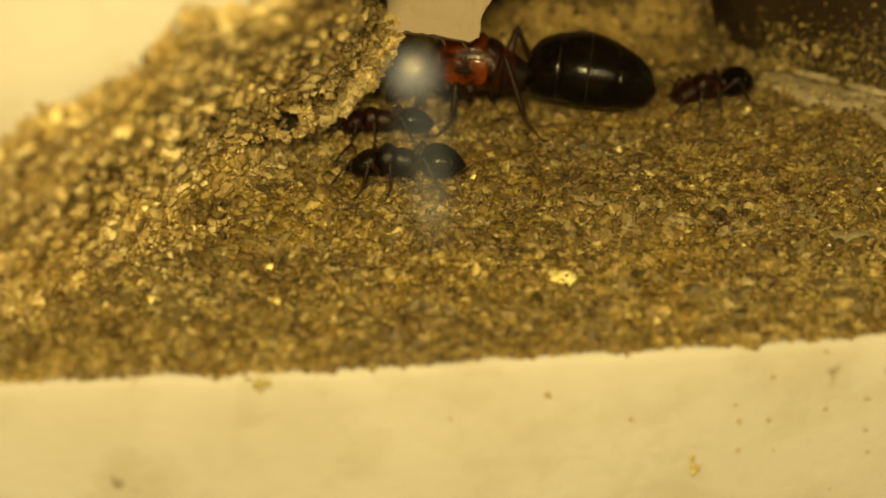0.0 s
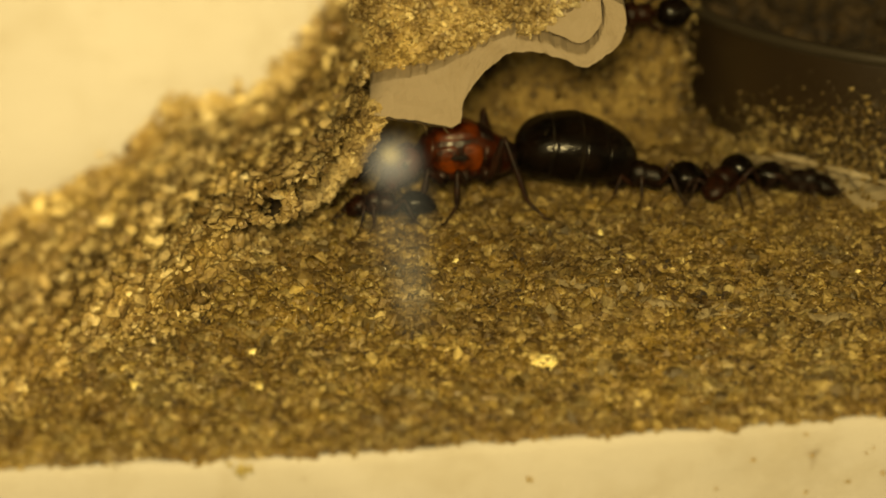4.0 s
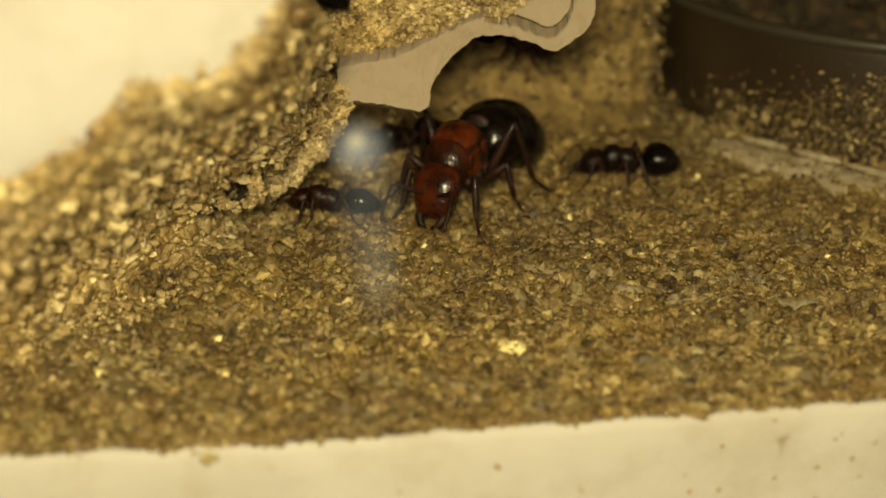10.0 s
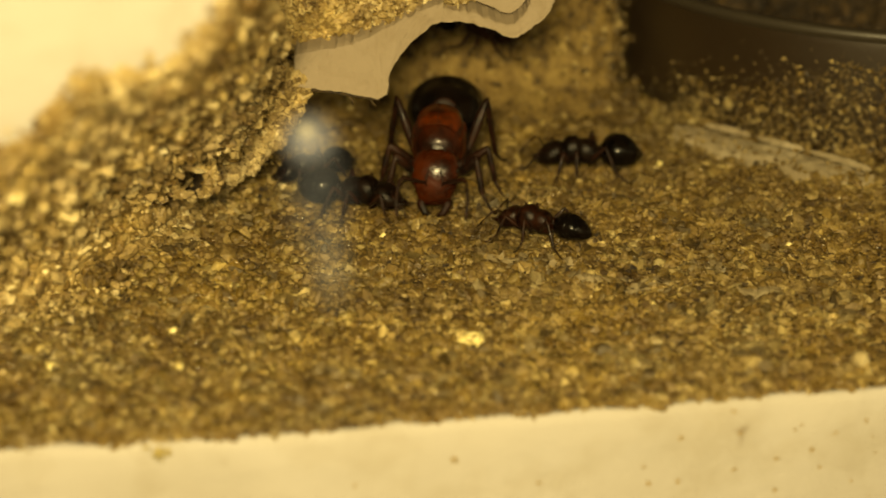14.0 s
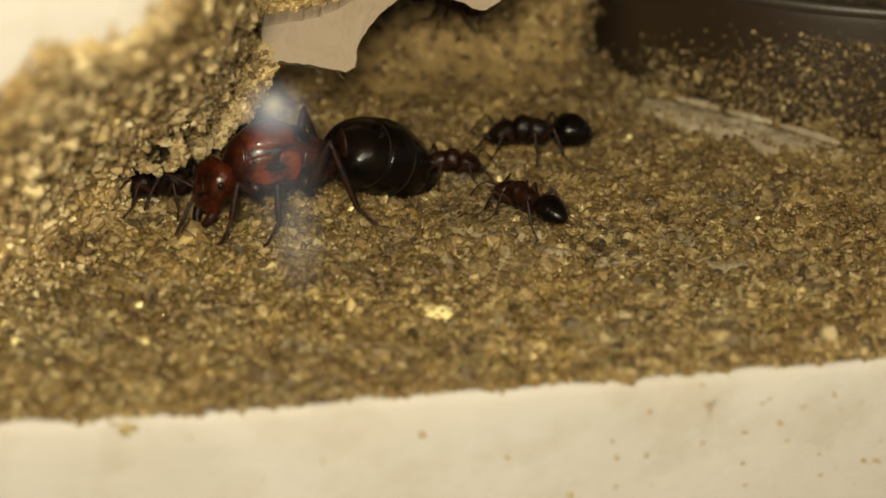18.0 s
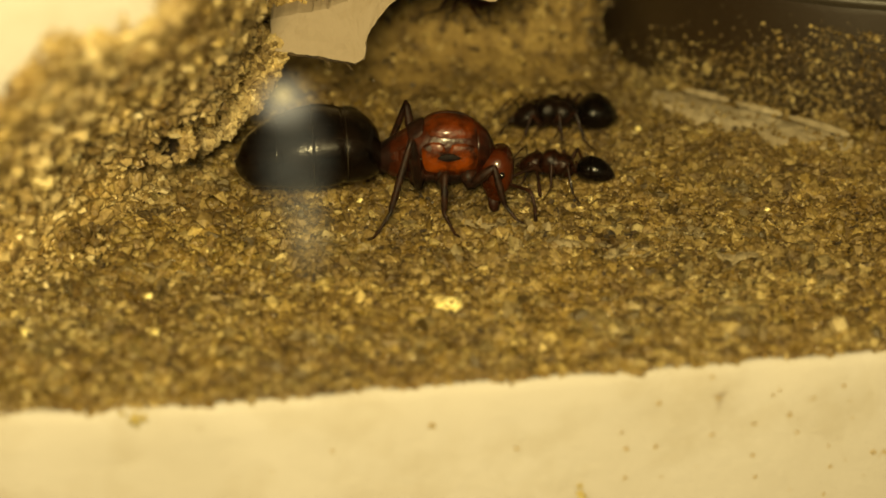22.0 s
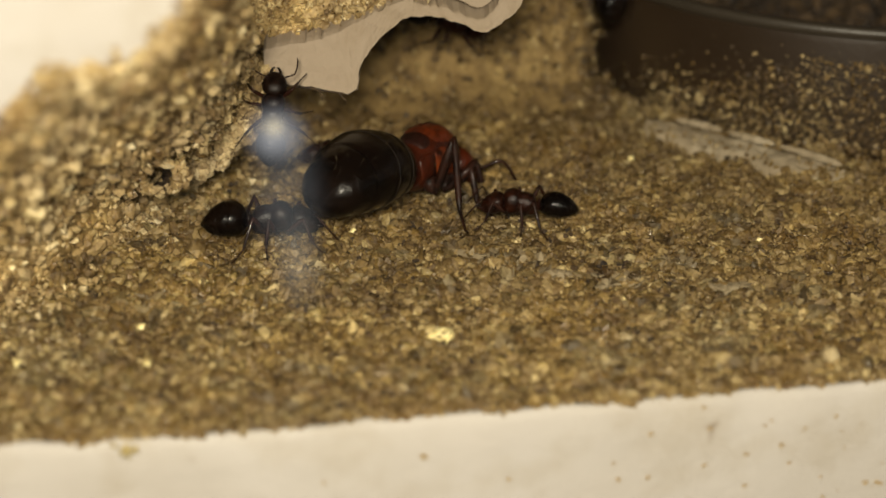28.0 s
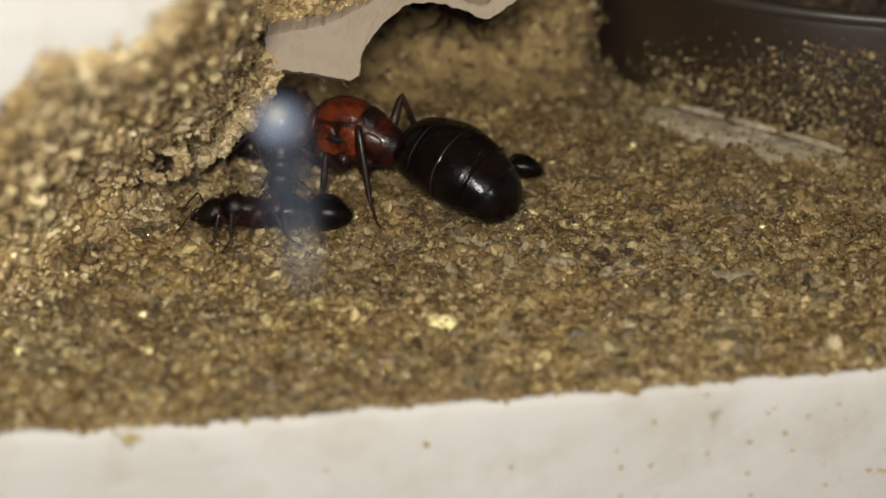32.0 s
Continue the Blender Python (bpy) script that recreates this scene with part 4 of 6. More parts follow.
def stones():
    """Grains that stand out singly."""
    def stone(name, label, category, x, y, size, mat, group="", flat=0.6, lift=0.1):
        n = len(size) if isinstance(size, list) else 1
        sizes = size if isinstance(size, list) else [size]
        offs = np.array([(0.8 * k * sizes[0], 0.1 * (k % 2), -0.03 * k) for k in range(n)]) - np.array((0.25 * (n - 1) * sizes[0], 0, 0))
        me = grains(name, offs, sizes, mat, rng, flat)
        z = float(ground_height(np.array([x]), np.array([y]))[0])
        tagged(part(name, me, at=(x, y, z + lift)), label, category, group)
    stone("gold_grain", "bright golden mineral grain lying on the sand", "grain", 5.4, -3.0, [0.40, 0.46, 0.28], GOLD, "golden grains", 0.55, 0.1)
    for x, y, s in ((14.3, 0.7, 0.22), (-13.0, -4.9, 0.24), (-7.35, -4.9, 0.33), (-9.4, -6.2, 0.2), (-5.6, 3.1, 0.26), (-14.9, -0.6, 0.2), (22.4, 7.2, 0.26), (1.6, 8.8, 0.2), (9.6, 13.4, 0.22), (-8.1, -1.2, 0.26), (17.6, 19.4, 0.22)):
        stone("gold_grain", "small golden mineral grain on the sand", "grain", x, y, s, GOLD, "golden grains", 0.75, 0.12)
    stone("pebble", "pale rounded pebble on the sand", "pebble", 22.4, -5.5, 0.66, PEBBLE, "pebbles", 0.8, 0.2)
    for x, y, s in ((-16.3, 1.2, 0.5), (-6.2, 6.5, 0.42), (-12.6, -7.6, 0.42), (-1.8, 3.2, 0.36), (17.5, -2.8, 0.4), (-10.6, 7.2, 0.4), (7.5, -6.2, 0.45), (-3.6, -8.0, 0.46), (25.5, 2.0, 0.4)):
        stone("pebble", "grey-brown pebble half sunk in the sand", "pebble", x, y, s, SAND, "pebbles", 0.8, 0.1)
    # flat chips of pale stone
    for x, y, w, d in ((14.2, 2.9, 1.5, 0.8), (8.8, 5.4, 2.2, 0.8), (17.6, 5.2, 0.9, 0.6), (11.2, 3.4, 1.0, 0.5), (19.5, 1.6, 0.8, 0.5)):
        k = int(16 * w)
        a, r = rng.uniform(0, 2 * math.pi, k), np.sqrt(rng.uniform(0, 1, k))
        me = grains("stone_flake", np.stack([w * r * np.cos(a), d * r * np.sin(a), rng.uniform(-0.05, 0.07, k)], -1), rng.uniform(0.14, 0.42, k), FLAKE, rng, 0.22)
        z = float(ground_height(np.array([x]), np.array([y]))[0])
        tagged(part("stone_flake", me, at=(x, y, z + 0.16)), "flat broken flake of pale stone bedded in the sand", "stone", "stone flakes")
    k = 40
    me = grains("rim_clod", rng.normal(0, 0.30, (k, 3)) * np.array((0.7, 0.6, 0.8)), rng.uniform(0.14, 0.30, k), WALL_SAND, rng, 0.9)
    tagged(part("rim_clod", me, at=(-9.23, -11.60, 14.85)), "golden clod of sand stuck on the wall's rim", "clod")
    # dark clod where the wall meets the floor
    me = grains("dark_clod", rng.normal(0, 0.42, (26, 3)) * np.array((1.2, 1.2, 0.45)), rng.uniform(0.2, 0.5, 26), EARTH, rng, 0.8)
    tagged(part("dark_clod", me, at=(-11.8, 4.0, 0.15)), "dark clod of earth on the sand", "clod")


def face_specks():
    """Dirt on the plaster below the sand."""
    spots = [(4.4, -1.94, 0.16), (8.0, -3.46, 0.15), (12.8, -3.94, 0.13), (12.8, -5.41, 0.14), (16.7, -1.79, 0.09), (16.3, -0.72, 0.09), (19.1, -1.86, 0.11), (18.4, -3.20, 0.13), (18.7, -5.93, 0.15), (20.4, -3.80, 0.11), (22.1, -5.68, 0.14), (21.9, -4.65, 0.08), (24.0, -5.13, 0.17), (24.5, -5.16, 0.15), (24.75, -5.25, 0.12), (19.0, -6.84, 0.10), (19.7, -6.85, 0.10), (-2.2, -3.52, 0.08), (0.3, -2.78, 0.09), (-7.6, 0.55, 0.20)]
    for x, z, s in spots:
        y = float(np.interp(x, EX, EY)) - 0.36
        me = grains("dirt_speck", np.array([(0.0, 0.0, 0.0)]), [s], EARTH if s > 0.2 else SPECK, rng, 1.0)
        me.transform(Matrix.Diagonal((1, 0.35, 1, 1)))
        tagged(part("dirt_speck", me, at=(x, y, z)), "brown dirt speck on the plaster face", "speck", "specks on the plaster")
    own = np.random.default_rng(77)
    for k in range(34):
        x, z, s = 27.5 - 17 * own.uniform() ** 1.6, -1.0 - 7.5 * own.uniform(), 0.04 + 0.08 * own.uniform() ** 2
        me = grains("dirt_speck", np.array([(0.0, 0.0, 0.0), (0.7 * s, 0.0, 0.4 * s)]), [s, 0.6 * s], SPECK, own, 1.0)
        me.transform(Matrix.Diagonal((1, 0.3, 1.3, 1)))
        tagged(part("dirt_speck", me, at=(x, float(np.interp(x, EX, EY)) - 0.38, z)), "tiny brown dirt speck on the plaster face", "speck", "specks on the plaster")
    for x, z, w, h in ((-7.6, -0.75, 0.42, 0.3), (10.9, -6.0, 0.22, 0.55)):
        k = 14
        p = own.normal(0, 0.5, (k, 3)) * np.array((w, 0.0, h))
        me = grains("yellow_smear", p, own.uniform(0.08, 0.2, k), SMEAR, own, 1.0, True)
        me.transform(Matrix.Diagonal((1, 0.2, 1, 1)))
        tagged(part("yellow_smear", me, at=(x, float(np.interp(x, EX, EY)) - 0.38, z)), "dull yellow smear dried on the plaster face", "smear", "smears on the plaster")


def cover_pane():
    y0, y1, z0, z1 = -15.0, -14.0, -34.0, 46.0
    v = [(-58, y0, z0), (58, y0, z0), (58, y0, z1), (-58, y0, z1), (-58, y1, z0), (58, y1, z0), (58, y1, z1), (-58, y1, z1)]
    f = [(0, 1, 2, 3), (5, 4, 7, 6), (1, 5, 6, 2), (4, 0, 3, 7), (3, 2, 6, 7), (4, 5, 1, 0)]
    pane = part("cover_pane", mesh_of("cover_pane", v, f, PANE))
    tagged(pane, "clear acrylic front cover with a dried water stain", "cover", kind="structure")
    pane.visible_shadow = False
    for name, mat, w, h, x, z, dy in (("stain_halo", STAIN_HALO, 1.4, 1.35, -1.05, 13.9, 0.08), ("stain_core", STAIN_CORE, 0.65, 0.62, -1.1, 14.15, 0.14), ("stain_run", STAIN_RUN, 1.75, 3.7, -0.75, 11.6, 0.05), ("stain_film", STAIN_WIDE, 1.3, 2.7, -0.35, 9.0, 0.03)):
        k = 40
        ring = [(w * math.cos(2 * math.pi * i / k), 0, h * math.sin(2 * math.pi * i / k)) for i in range(k)]
        film = ring + [(px, 0.02, pz) for px, _, pz in ring]
        faces = [tuple(range(k)), tuple(range(2 * k - 1, k - 1, -1))] + [(i, (i + 1) % k, k + (i + 1) % k, k + i) for i in range(k)]
        ob = part(name, mesh_of(name, film, faces, mat), pane, "bluish white dried water stain", (x, y0 - dy, z))
        ob.visible_shadow = False


# ---- the ants ----
def leg_shape(coxa, knee, ankle, toe, r):
    c = Vector(coxa)
    side = 1 if coxa[1] > 0 else -1
    hip = Vector((0.1 * r, side * 1.6 * r, -2.0 * r))
    far = Vector(knee) - c
    pts = [Vector((0, 0, 0.6 * r)), hip * 0.5, hip, hip.lerp(far, 0.15), hip.lerp(far, 0.55), hip.lerp(far, 0.93), far]
    rad = [r * 1.7, r * 1.6, r * 0.85, r * 0.9, r * 1.1, r * 0.75, r * 0.55]
    k, a, t = Vector(knee) - c, Vector(ankle) - c, Vector(toe) - c
    pts += [k.lerp(a, 0.12), k.lerp(a, 0.5), k.lerp(a, 0.92), a]
    rad += [r * 0.6, r * 0.75, r * 0.62, r * 0.4]
    for s in (0.2, 0.45, 0.7, 0.9):
        p = a.lerp(t, s)
        p.z = a.z + (t.z - a.z) * min(1, s * 1.5)
        pts.append(p)
        rad.append(r * (0.36 - 0.14 * s))
    pts.append(t)
    rad.append(r * 0.12)
    return tube([tuple(p) for p in pts], rad, 7)


def hairs(spots, length, r, rng_):
    shapes = []
    for p, d in spots:
        d = (Vector(d) + Vector(rng_.normal(0, 0.25, 3))).normalized() * length
        q = Vector(p)
        shapes.append(tube([tuple(q), tuple(q + d * 0.6), tuple(q + d)], [r, r * 0.7, r * 0.15], 3))
    return joined(*shapes)


def shell_rings(rings, a, b, grow):
    """The stretch of a body between two places along x, flaring to its hind edge."""
    xs = [r[0] for r in rings]
    out = []
    for k in range(9):
        x = a + (b - a) * k / 8
        v = [float(np.interp(-x, [-q for q in xs], [r[i] for r in rings])) for i in (1, 2, 3, 4)]
        g = 1 + grow * (k / 8) ** 2 + 0.5 * grow * math.sin(math.pi * k / 8) - (0.06 if k > 7 else 0)
        out.append((x, v[0], v[1], v[2] * g, v[3] * g))
    return out


def queen_ant():
    q = thing("queen_ant", "large queen ant with red head and thorax and glossy black abdomen", "ant")

    def longer(shape):
        return [(x * 1.12 + 0.1, y * 0.93, z) for x, y, z in shape[0]], shape[1]
    # thorax: one dark body, and the plates that lie on it
    main = smooth_rings([(-2.6, 0, 2.5, 0.5, 0.55), (-2.3, 0, 2.55, 0.95, 0.98), (-1.6, 0, 2.72, 1.22, 1.3), (-0.9, 0, 2.92, 1.4, 1.55), (-0.1, 0, 3.02, 1.5, 1.72), (0.7, 0, 3.02, 1.5, 1.72), (1.4, 0, 2.94, 1.34, 1.48), (1.9, 0, 2.85, 1.04, 1.1), (2.2, 0, 2.8, 0.75, 0.75), (2.35, 0, 2.75, 0.42, 0.45)], 4)
    part("thorax", mesh_of("thorax", *longer(loft(main, 30, square=2.2)), SIDE_RED, True), q, "deep red thorax")

    def on_thorax(x, angle, lift):
        y, z, w, h = (float(np.interp(x, [r[0] for r in main], [r[k] for r in main])) for k in (1, 2, 3, 4))
        c, v = math.cos(angle), math.sin(angle)
        return x, y + (w + lift) * math.copysign(abs(c) ** 0.909, c), z + (h + lift) * math.copysign(abs(v) ** 0.909, v)

    def shield(xa, xb, a, b, lift, skew=0.0):
        """A rounded plate on the thorax, between two places along it and two angles round it (degrees)."""
        grid = []
        for i in range(17):
            row = []
            for j in range(17):
                u, v = 2 * i / 16 - 1, 2 * j / 16 - 1
                u2, v2 = u * math.sqrt(1 - 0.32 * v * v), v * math.sqrt(1 - 0.32 * u * u)
                e = lift * (1 - max(abs(u), abs(v)) ** 5) - 0.03 * (max(abs(u), abs(v)) > 0.99)
                row.append(on_thorax((xa + xb) / 2 + (xb - xa) / 2 * u2 + skew * v2, math.radians((a + b) / 2 + (b - a) / 2 * v2), e))
            grid.append(row)
        return longer(sheet(np.array(grid)))

    part("scutum", mesh_of("scutum", *shield(-0.85, 1.72, 28, 152, 0.13), RED, True), q, "domed red back plate")
    part("scutellum", mesh_of("scutellum", *shield(-1.6, -0.78, 40, 140, 0.1), RED_DARK, True), q, "dark hind back plate")
    part("collar", mesh_of("collar", *shield(1.5, 2.22, -30, 210, 0.12), SIDE_RED, True), q, "red neck collar")
    for s in (1, -1):
        def side(a, b):
            return (a, b) if s > 0 else (180 - b, 180 - a)
        part("side_plate", mesh_of("side_plate", *shield(0.18, 1.62, *side(-34, 24), 0.09, 0.12 * s), ORANGE, True), q, "mottled orange side plate")
        part("side_plate", mesh_of("side_plate", *shield(-0.92, 0.22, *side(-30, 27), 0.09, -0.12 * s), ORANGE, True), q, "mottled orange side plate")
        part("side_plate", mesh_of("side_plate", *shield(-1.95, -0.98, *side(-30, 34), 0.07, -0.1 * s), SIDE_RED, True), q, "dark red side plate")
        part("lower_side_plate", mesh_of("lower_side_plate", *shield(-1.3, 1.4, *side(-74, -34), 0.07), RED_DARK, True), q, "dark brown lower side plate")
        for xa, bend in ((-0.95, -0.12), (0.2, 0.14), (1.6, 0.05)):
            line = [on_thorax(xa + bend * k + 0.05 * math.sin(k * 9.0), math.radians(side(0, 24 - 50 * k)[0 if s > 0 else 1]), 0.015) for k in np.linspace(0, 1, 9)]
            part("plate_seam", mesh_of("plate_seam", *longer(tube(line, [0.012, 0.03, 0.04, 0.028, 0.036, 0.024, 0.034, 0.022, 0.01], 5)), BAND, True), q, "pale seam between the side plates")
        line = [on_thorax(x, math.radians(side(0, 26 + 3 * math.sin(x * 4))[0 if s > 0 else 1]), 0.02) for x in np.linspace(-0.85, 1.5, 11)]
        part("seam", mesh_of("seam", *longer(tube(line, [0.02] + [0.05, 0.04, 0.06] * 3 + [0.02], 5)), DARK_SCAR, True), q, "dark groove below the back plate")
        x, y, z = on_thorax(0.28, math.radians(side(0, 37)[0 if s > 0 else 1]), 0.04)
        scar = smooth_rings([(x - 0.5, y - s * 0.02, z - 0.02, 0.05, 0.05), (x - 0.2, y, z, 0.13, 0.2), (x + 0.2, y, z + 0.02, 0.13, 0.2), (x + 0.55, y - s * 0.03, z - 0.04, 0.05, 0.05)], 3)
        part("wing_scar", mesh_of("wing_scar", *longer(loft(scar, 10)), DARK_SCAR, True), q, "dark scar of a shed wing")
    line = [on_thorax(x, math.pi / 2, 0.135) for x in np.linspace(-0.5, 1.55, 9)]
    part("mid_line", mesh_of("mid_line", *longer(tube(line, [0.015] + [0.035] * 7 + [0.015], 5)), RED_DARK, True), q)
    # waist
    waist = joined(loft(smooth_rings([(-3.75, 0, 2.5, 0.36, 0.4), (-3.3, 0, 2.45, 0.5, 0.55), (-2.7, 0, 2.55, 0.8, 0.85), (-2.2, 0, 2.7, 1.0, 1.05)], 3), 16), loft(smooth_rings([(-3.62, 0, 3.1, 0.4, 0.45), (-3.42, 0, 3.3, 0.82, 0.85), (-3.22, 0, 3.2, 0.6, 0.6)], 3), 16))
    part("waist", mesh_of("waist", *waist, RED_DARK, True), q, "dark red waist scale")
    # abdomen, turned about its front end
    piv = (-2.5, 0, 2.8)
    body = smooth_rings([(-2.50, 0, 2.80, 0.33, 0.36), (-2.67, 0, 2.88, 1.23, 1.18), (-3.27, 0, 3.10, 1.90, 1.73), (-4.42, 0, 3.26, 2.28, 2.02), (-5.86, 0, 3.28, 2.48, 2.20), (-7.30, 0, 3.13, 2.28, 1.98), (-8.36, 0, 2.93, 1.92, 1.66), (-9.03, 0, 2.73, 1.63, 1.38), (-9.46, 0, 2.65, 1.14, 0.93), (-9.70, 0, 2.50, 0.59, 0.46), (-9.80, 0, 2.45, 0.19, 0.15)], 4)
    body = [(x, y, z, w * 0.94, h * 0.93) for x, y, z, w, h in body]
    gaster = part("abdomen", mesh_of("abdomen", *loft(body, 30, piv), BLACK, True), q, "swollen glossy black abdomen", (-2.95, 0, 2.8))
    for a, b in ((-2.9, -4.5), (-4.45, -6.2), (-6.15, -7.7), (-7.65, -8.9)):
        rings = shell_rings(body, a, b, 0.016)
        part("plate_ring", mesh_of("plate_ring", *loft(rings, 30, piv), BLACK, True), gaster)
        if b < -7:
            continue
        ring = rings[-2]
        edge = [(ring[0] + 0.03, ring[1], ring[2], ring[3] * 0.97, ring[4] * 0.97), (ring[0] + 0.015, ring[1], ring[2], ring[3] * 1.002, ring[4] * 1.002), (ring[0] - 0.015, ring[1], ring[2], ring[3] * 1.002, ring[4] * 1.002), (ring[0] - 0.03, ring[1], ring[2], ring[3] * 0.97, ring[4] * 0.97)]
        part("pale_band", mesh_of("pale_band", *loft(edge, 30, piv), HIND_EDGE, True), gaster, "thin pale hind edge of the plate")
    r2 = np.random.default_rng(3)
    spots = []
    for k in range(46):
        x = -3.2 - 6.2 * r2.uniform()
        a = math.pi * r2.uniform(0.05, 0.95)
        w = float(np.interp(-x, [-v[0] for v in body], [v[3] for v in body]))
        z = float(np.interp(-x, [-v[0] for v in body], [v[2] for v in body]))
        spots.append(((x - piv[0], w * math.cos(a) * 0.98, z - piv[2] + w * 0.88 * math.sin(a)), (-0.5, math.cos(a), math.sin(a))))
    part("hairs", mesh_of("hairs", *hairs(spots, 0.42, 0.012, r2), BAND), gaster, "sparse pale hairs")
    # head, turned about the neck
    piv = (2.1, 0, 3.0)

    def small(shape):
        return [(x * 0.92, y * 0.86, z * 0.90) for x, y, z in shape[0]], shape[1]
    head_rings = smooth_rings([(2.0, 0, 3.0, 0.5, 0.45), (2.22, 0, 3.05, 1.12, 0.88), (2.8, 0, 3.0, 1.42, 1.05), (3.5, 0, 2.85, 1.45, 1.02), (4.2, 0, 2.6, 1.24, 0.8), (4.7, 0, 2.42, 0.95, 0.52), (4.9, 0, 2.35, 0.5, 0.28)], 4)
    head = part("head", mesh_of("head", *small(loft(head_rings, 28, piv, 2.4)), HEAD_RED, True), q, "broad red head", (2.55, 0, 2.85))
    for s in (1, -1):
        part("eye", mesh_of("eye", *small(loft(smooth_rings([(2.95, s * 1.22, 3.25, 0.05, 0.05), (3.15, s * 1.33, 3.26, 0.16, 0.24), (3.35, s * 1.34, 3.24, 0.16, 0.24), (3.55, s * 1.24, 3.2, 0.05, 0.05)], 3), 12, piv)), EYE_BLACK, True), head, "black eye")
        part("mandible", mesh_of("mandible", *small(tube([(4.4 - piv[0], s * 0.72, 2.25 - piv[2]), (4.9 - piv[0], s * 0.8, 2.1 - piv[2]), (5.35 - piv[0], s * 0.55, 1.98 - piv[2]), (5.5 - piv[0], s * 0.15, 1.92 - piv[2])], [0.32, 0.3, 0.22, 0.06], 8)), RED_DARK, True), head, "dark curved jaw")
        part("frontal_ridge", mesh_of("frontal_ridge", *small(tube([(3.5 - piv[0], s * 0.35, 3.82 - piv[2]), (3.9 - piv[0], s * 0.5, 3.58 - piv[2]), (4.3 - piv[0], s * 0.48, 3.28 - piv[2])], [0.05, 0.1, 0.05], 6)), RED_DARK, True), head)
        ant = [(4.1, s * 0.55, 3.3), (4.2, s * 0.8, 3.6), (4.3, s * 1.3, 4.0), (4.45, s * 1.8, 4.5), (4.7, s * 2.0, 4.6), (5.3, s * 2.1, 4.5), (5.9, s * 2.15, 4.3), (6.5, s * 2.1, 4.1), (6.8, s * 2.05, 4.0)]
        part("antenna", mesh_of("antenna", *small(tube([(x - piv[0], y, z - piv[2]) for x, y, z in ant], [0.1, 0.1, 0.12, 0.14, 0.1, 0.1, 0.11, 0.11, 0.05], 7)), LEG, True), head, "elbowed brown antenna")
    legs = []
    for s in (1, -1):
        for x, knee, ankle, toe in ((1.4, (2.5, 2.0, 2.7), (3.0, 2.35, 0.8), (3.9, 3.1, 0.05)), (0.1, (0.5, 2.75, 2.7), (0.55, 3.2, 0.8), (1.5, 4.2, 0.05)), (-1.2, (-1.8, 2.6, 4.5), (-3.0, 3.3, 0.95), (-4.3, 4.2, 0.05))):
            coxa = (x, s * 0.95, 2.0)
            m = [(p[0], s * p[1], p[2]) for p in (knee, ankle, toe)]
            legs.append((part("leg", mesh_of("leg", *leg_shape(coxa, *m, 0.26), LEG, True), q, "dark reddish-brown jointed leg", coxa), coxa, s))
    return q, head, gaster, legs


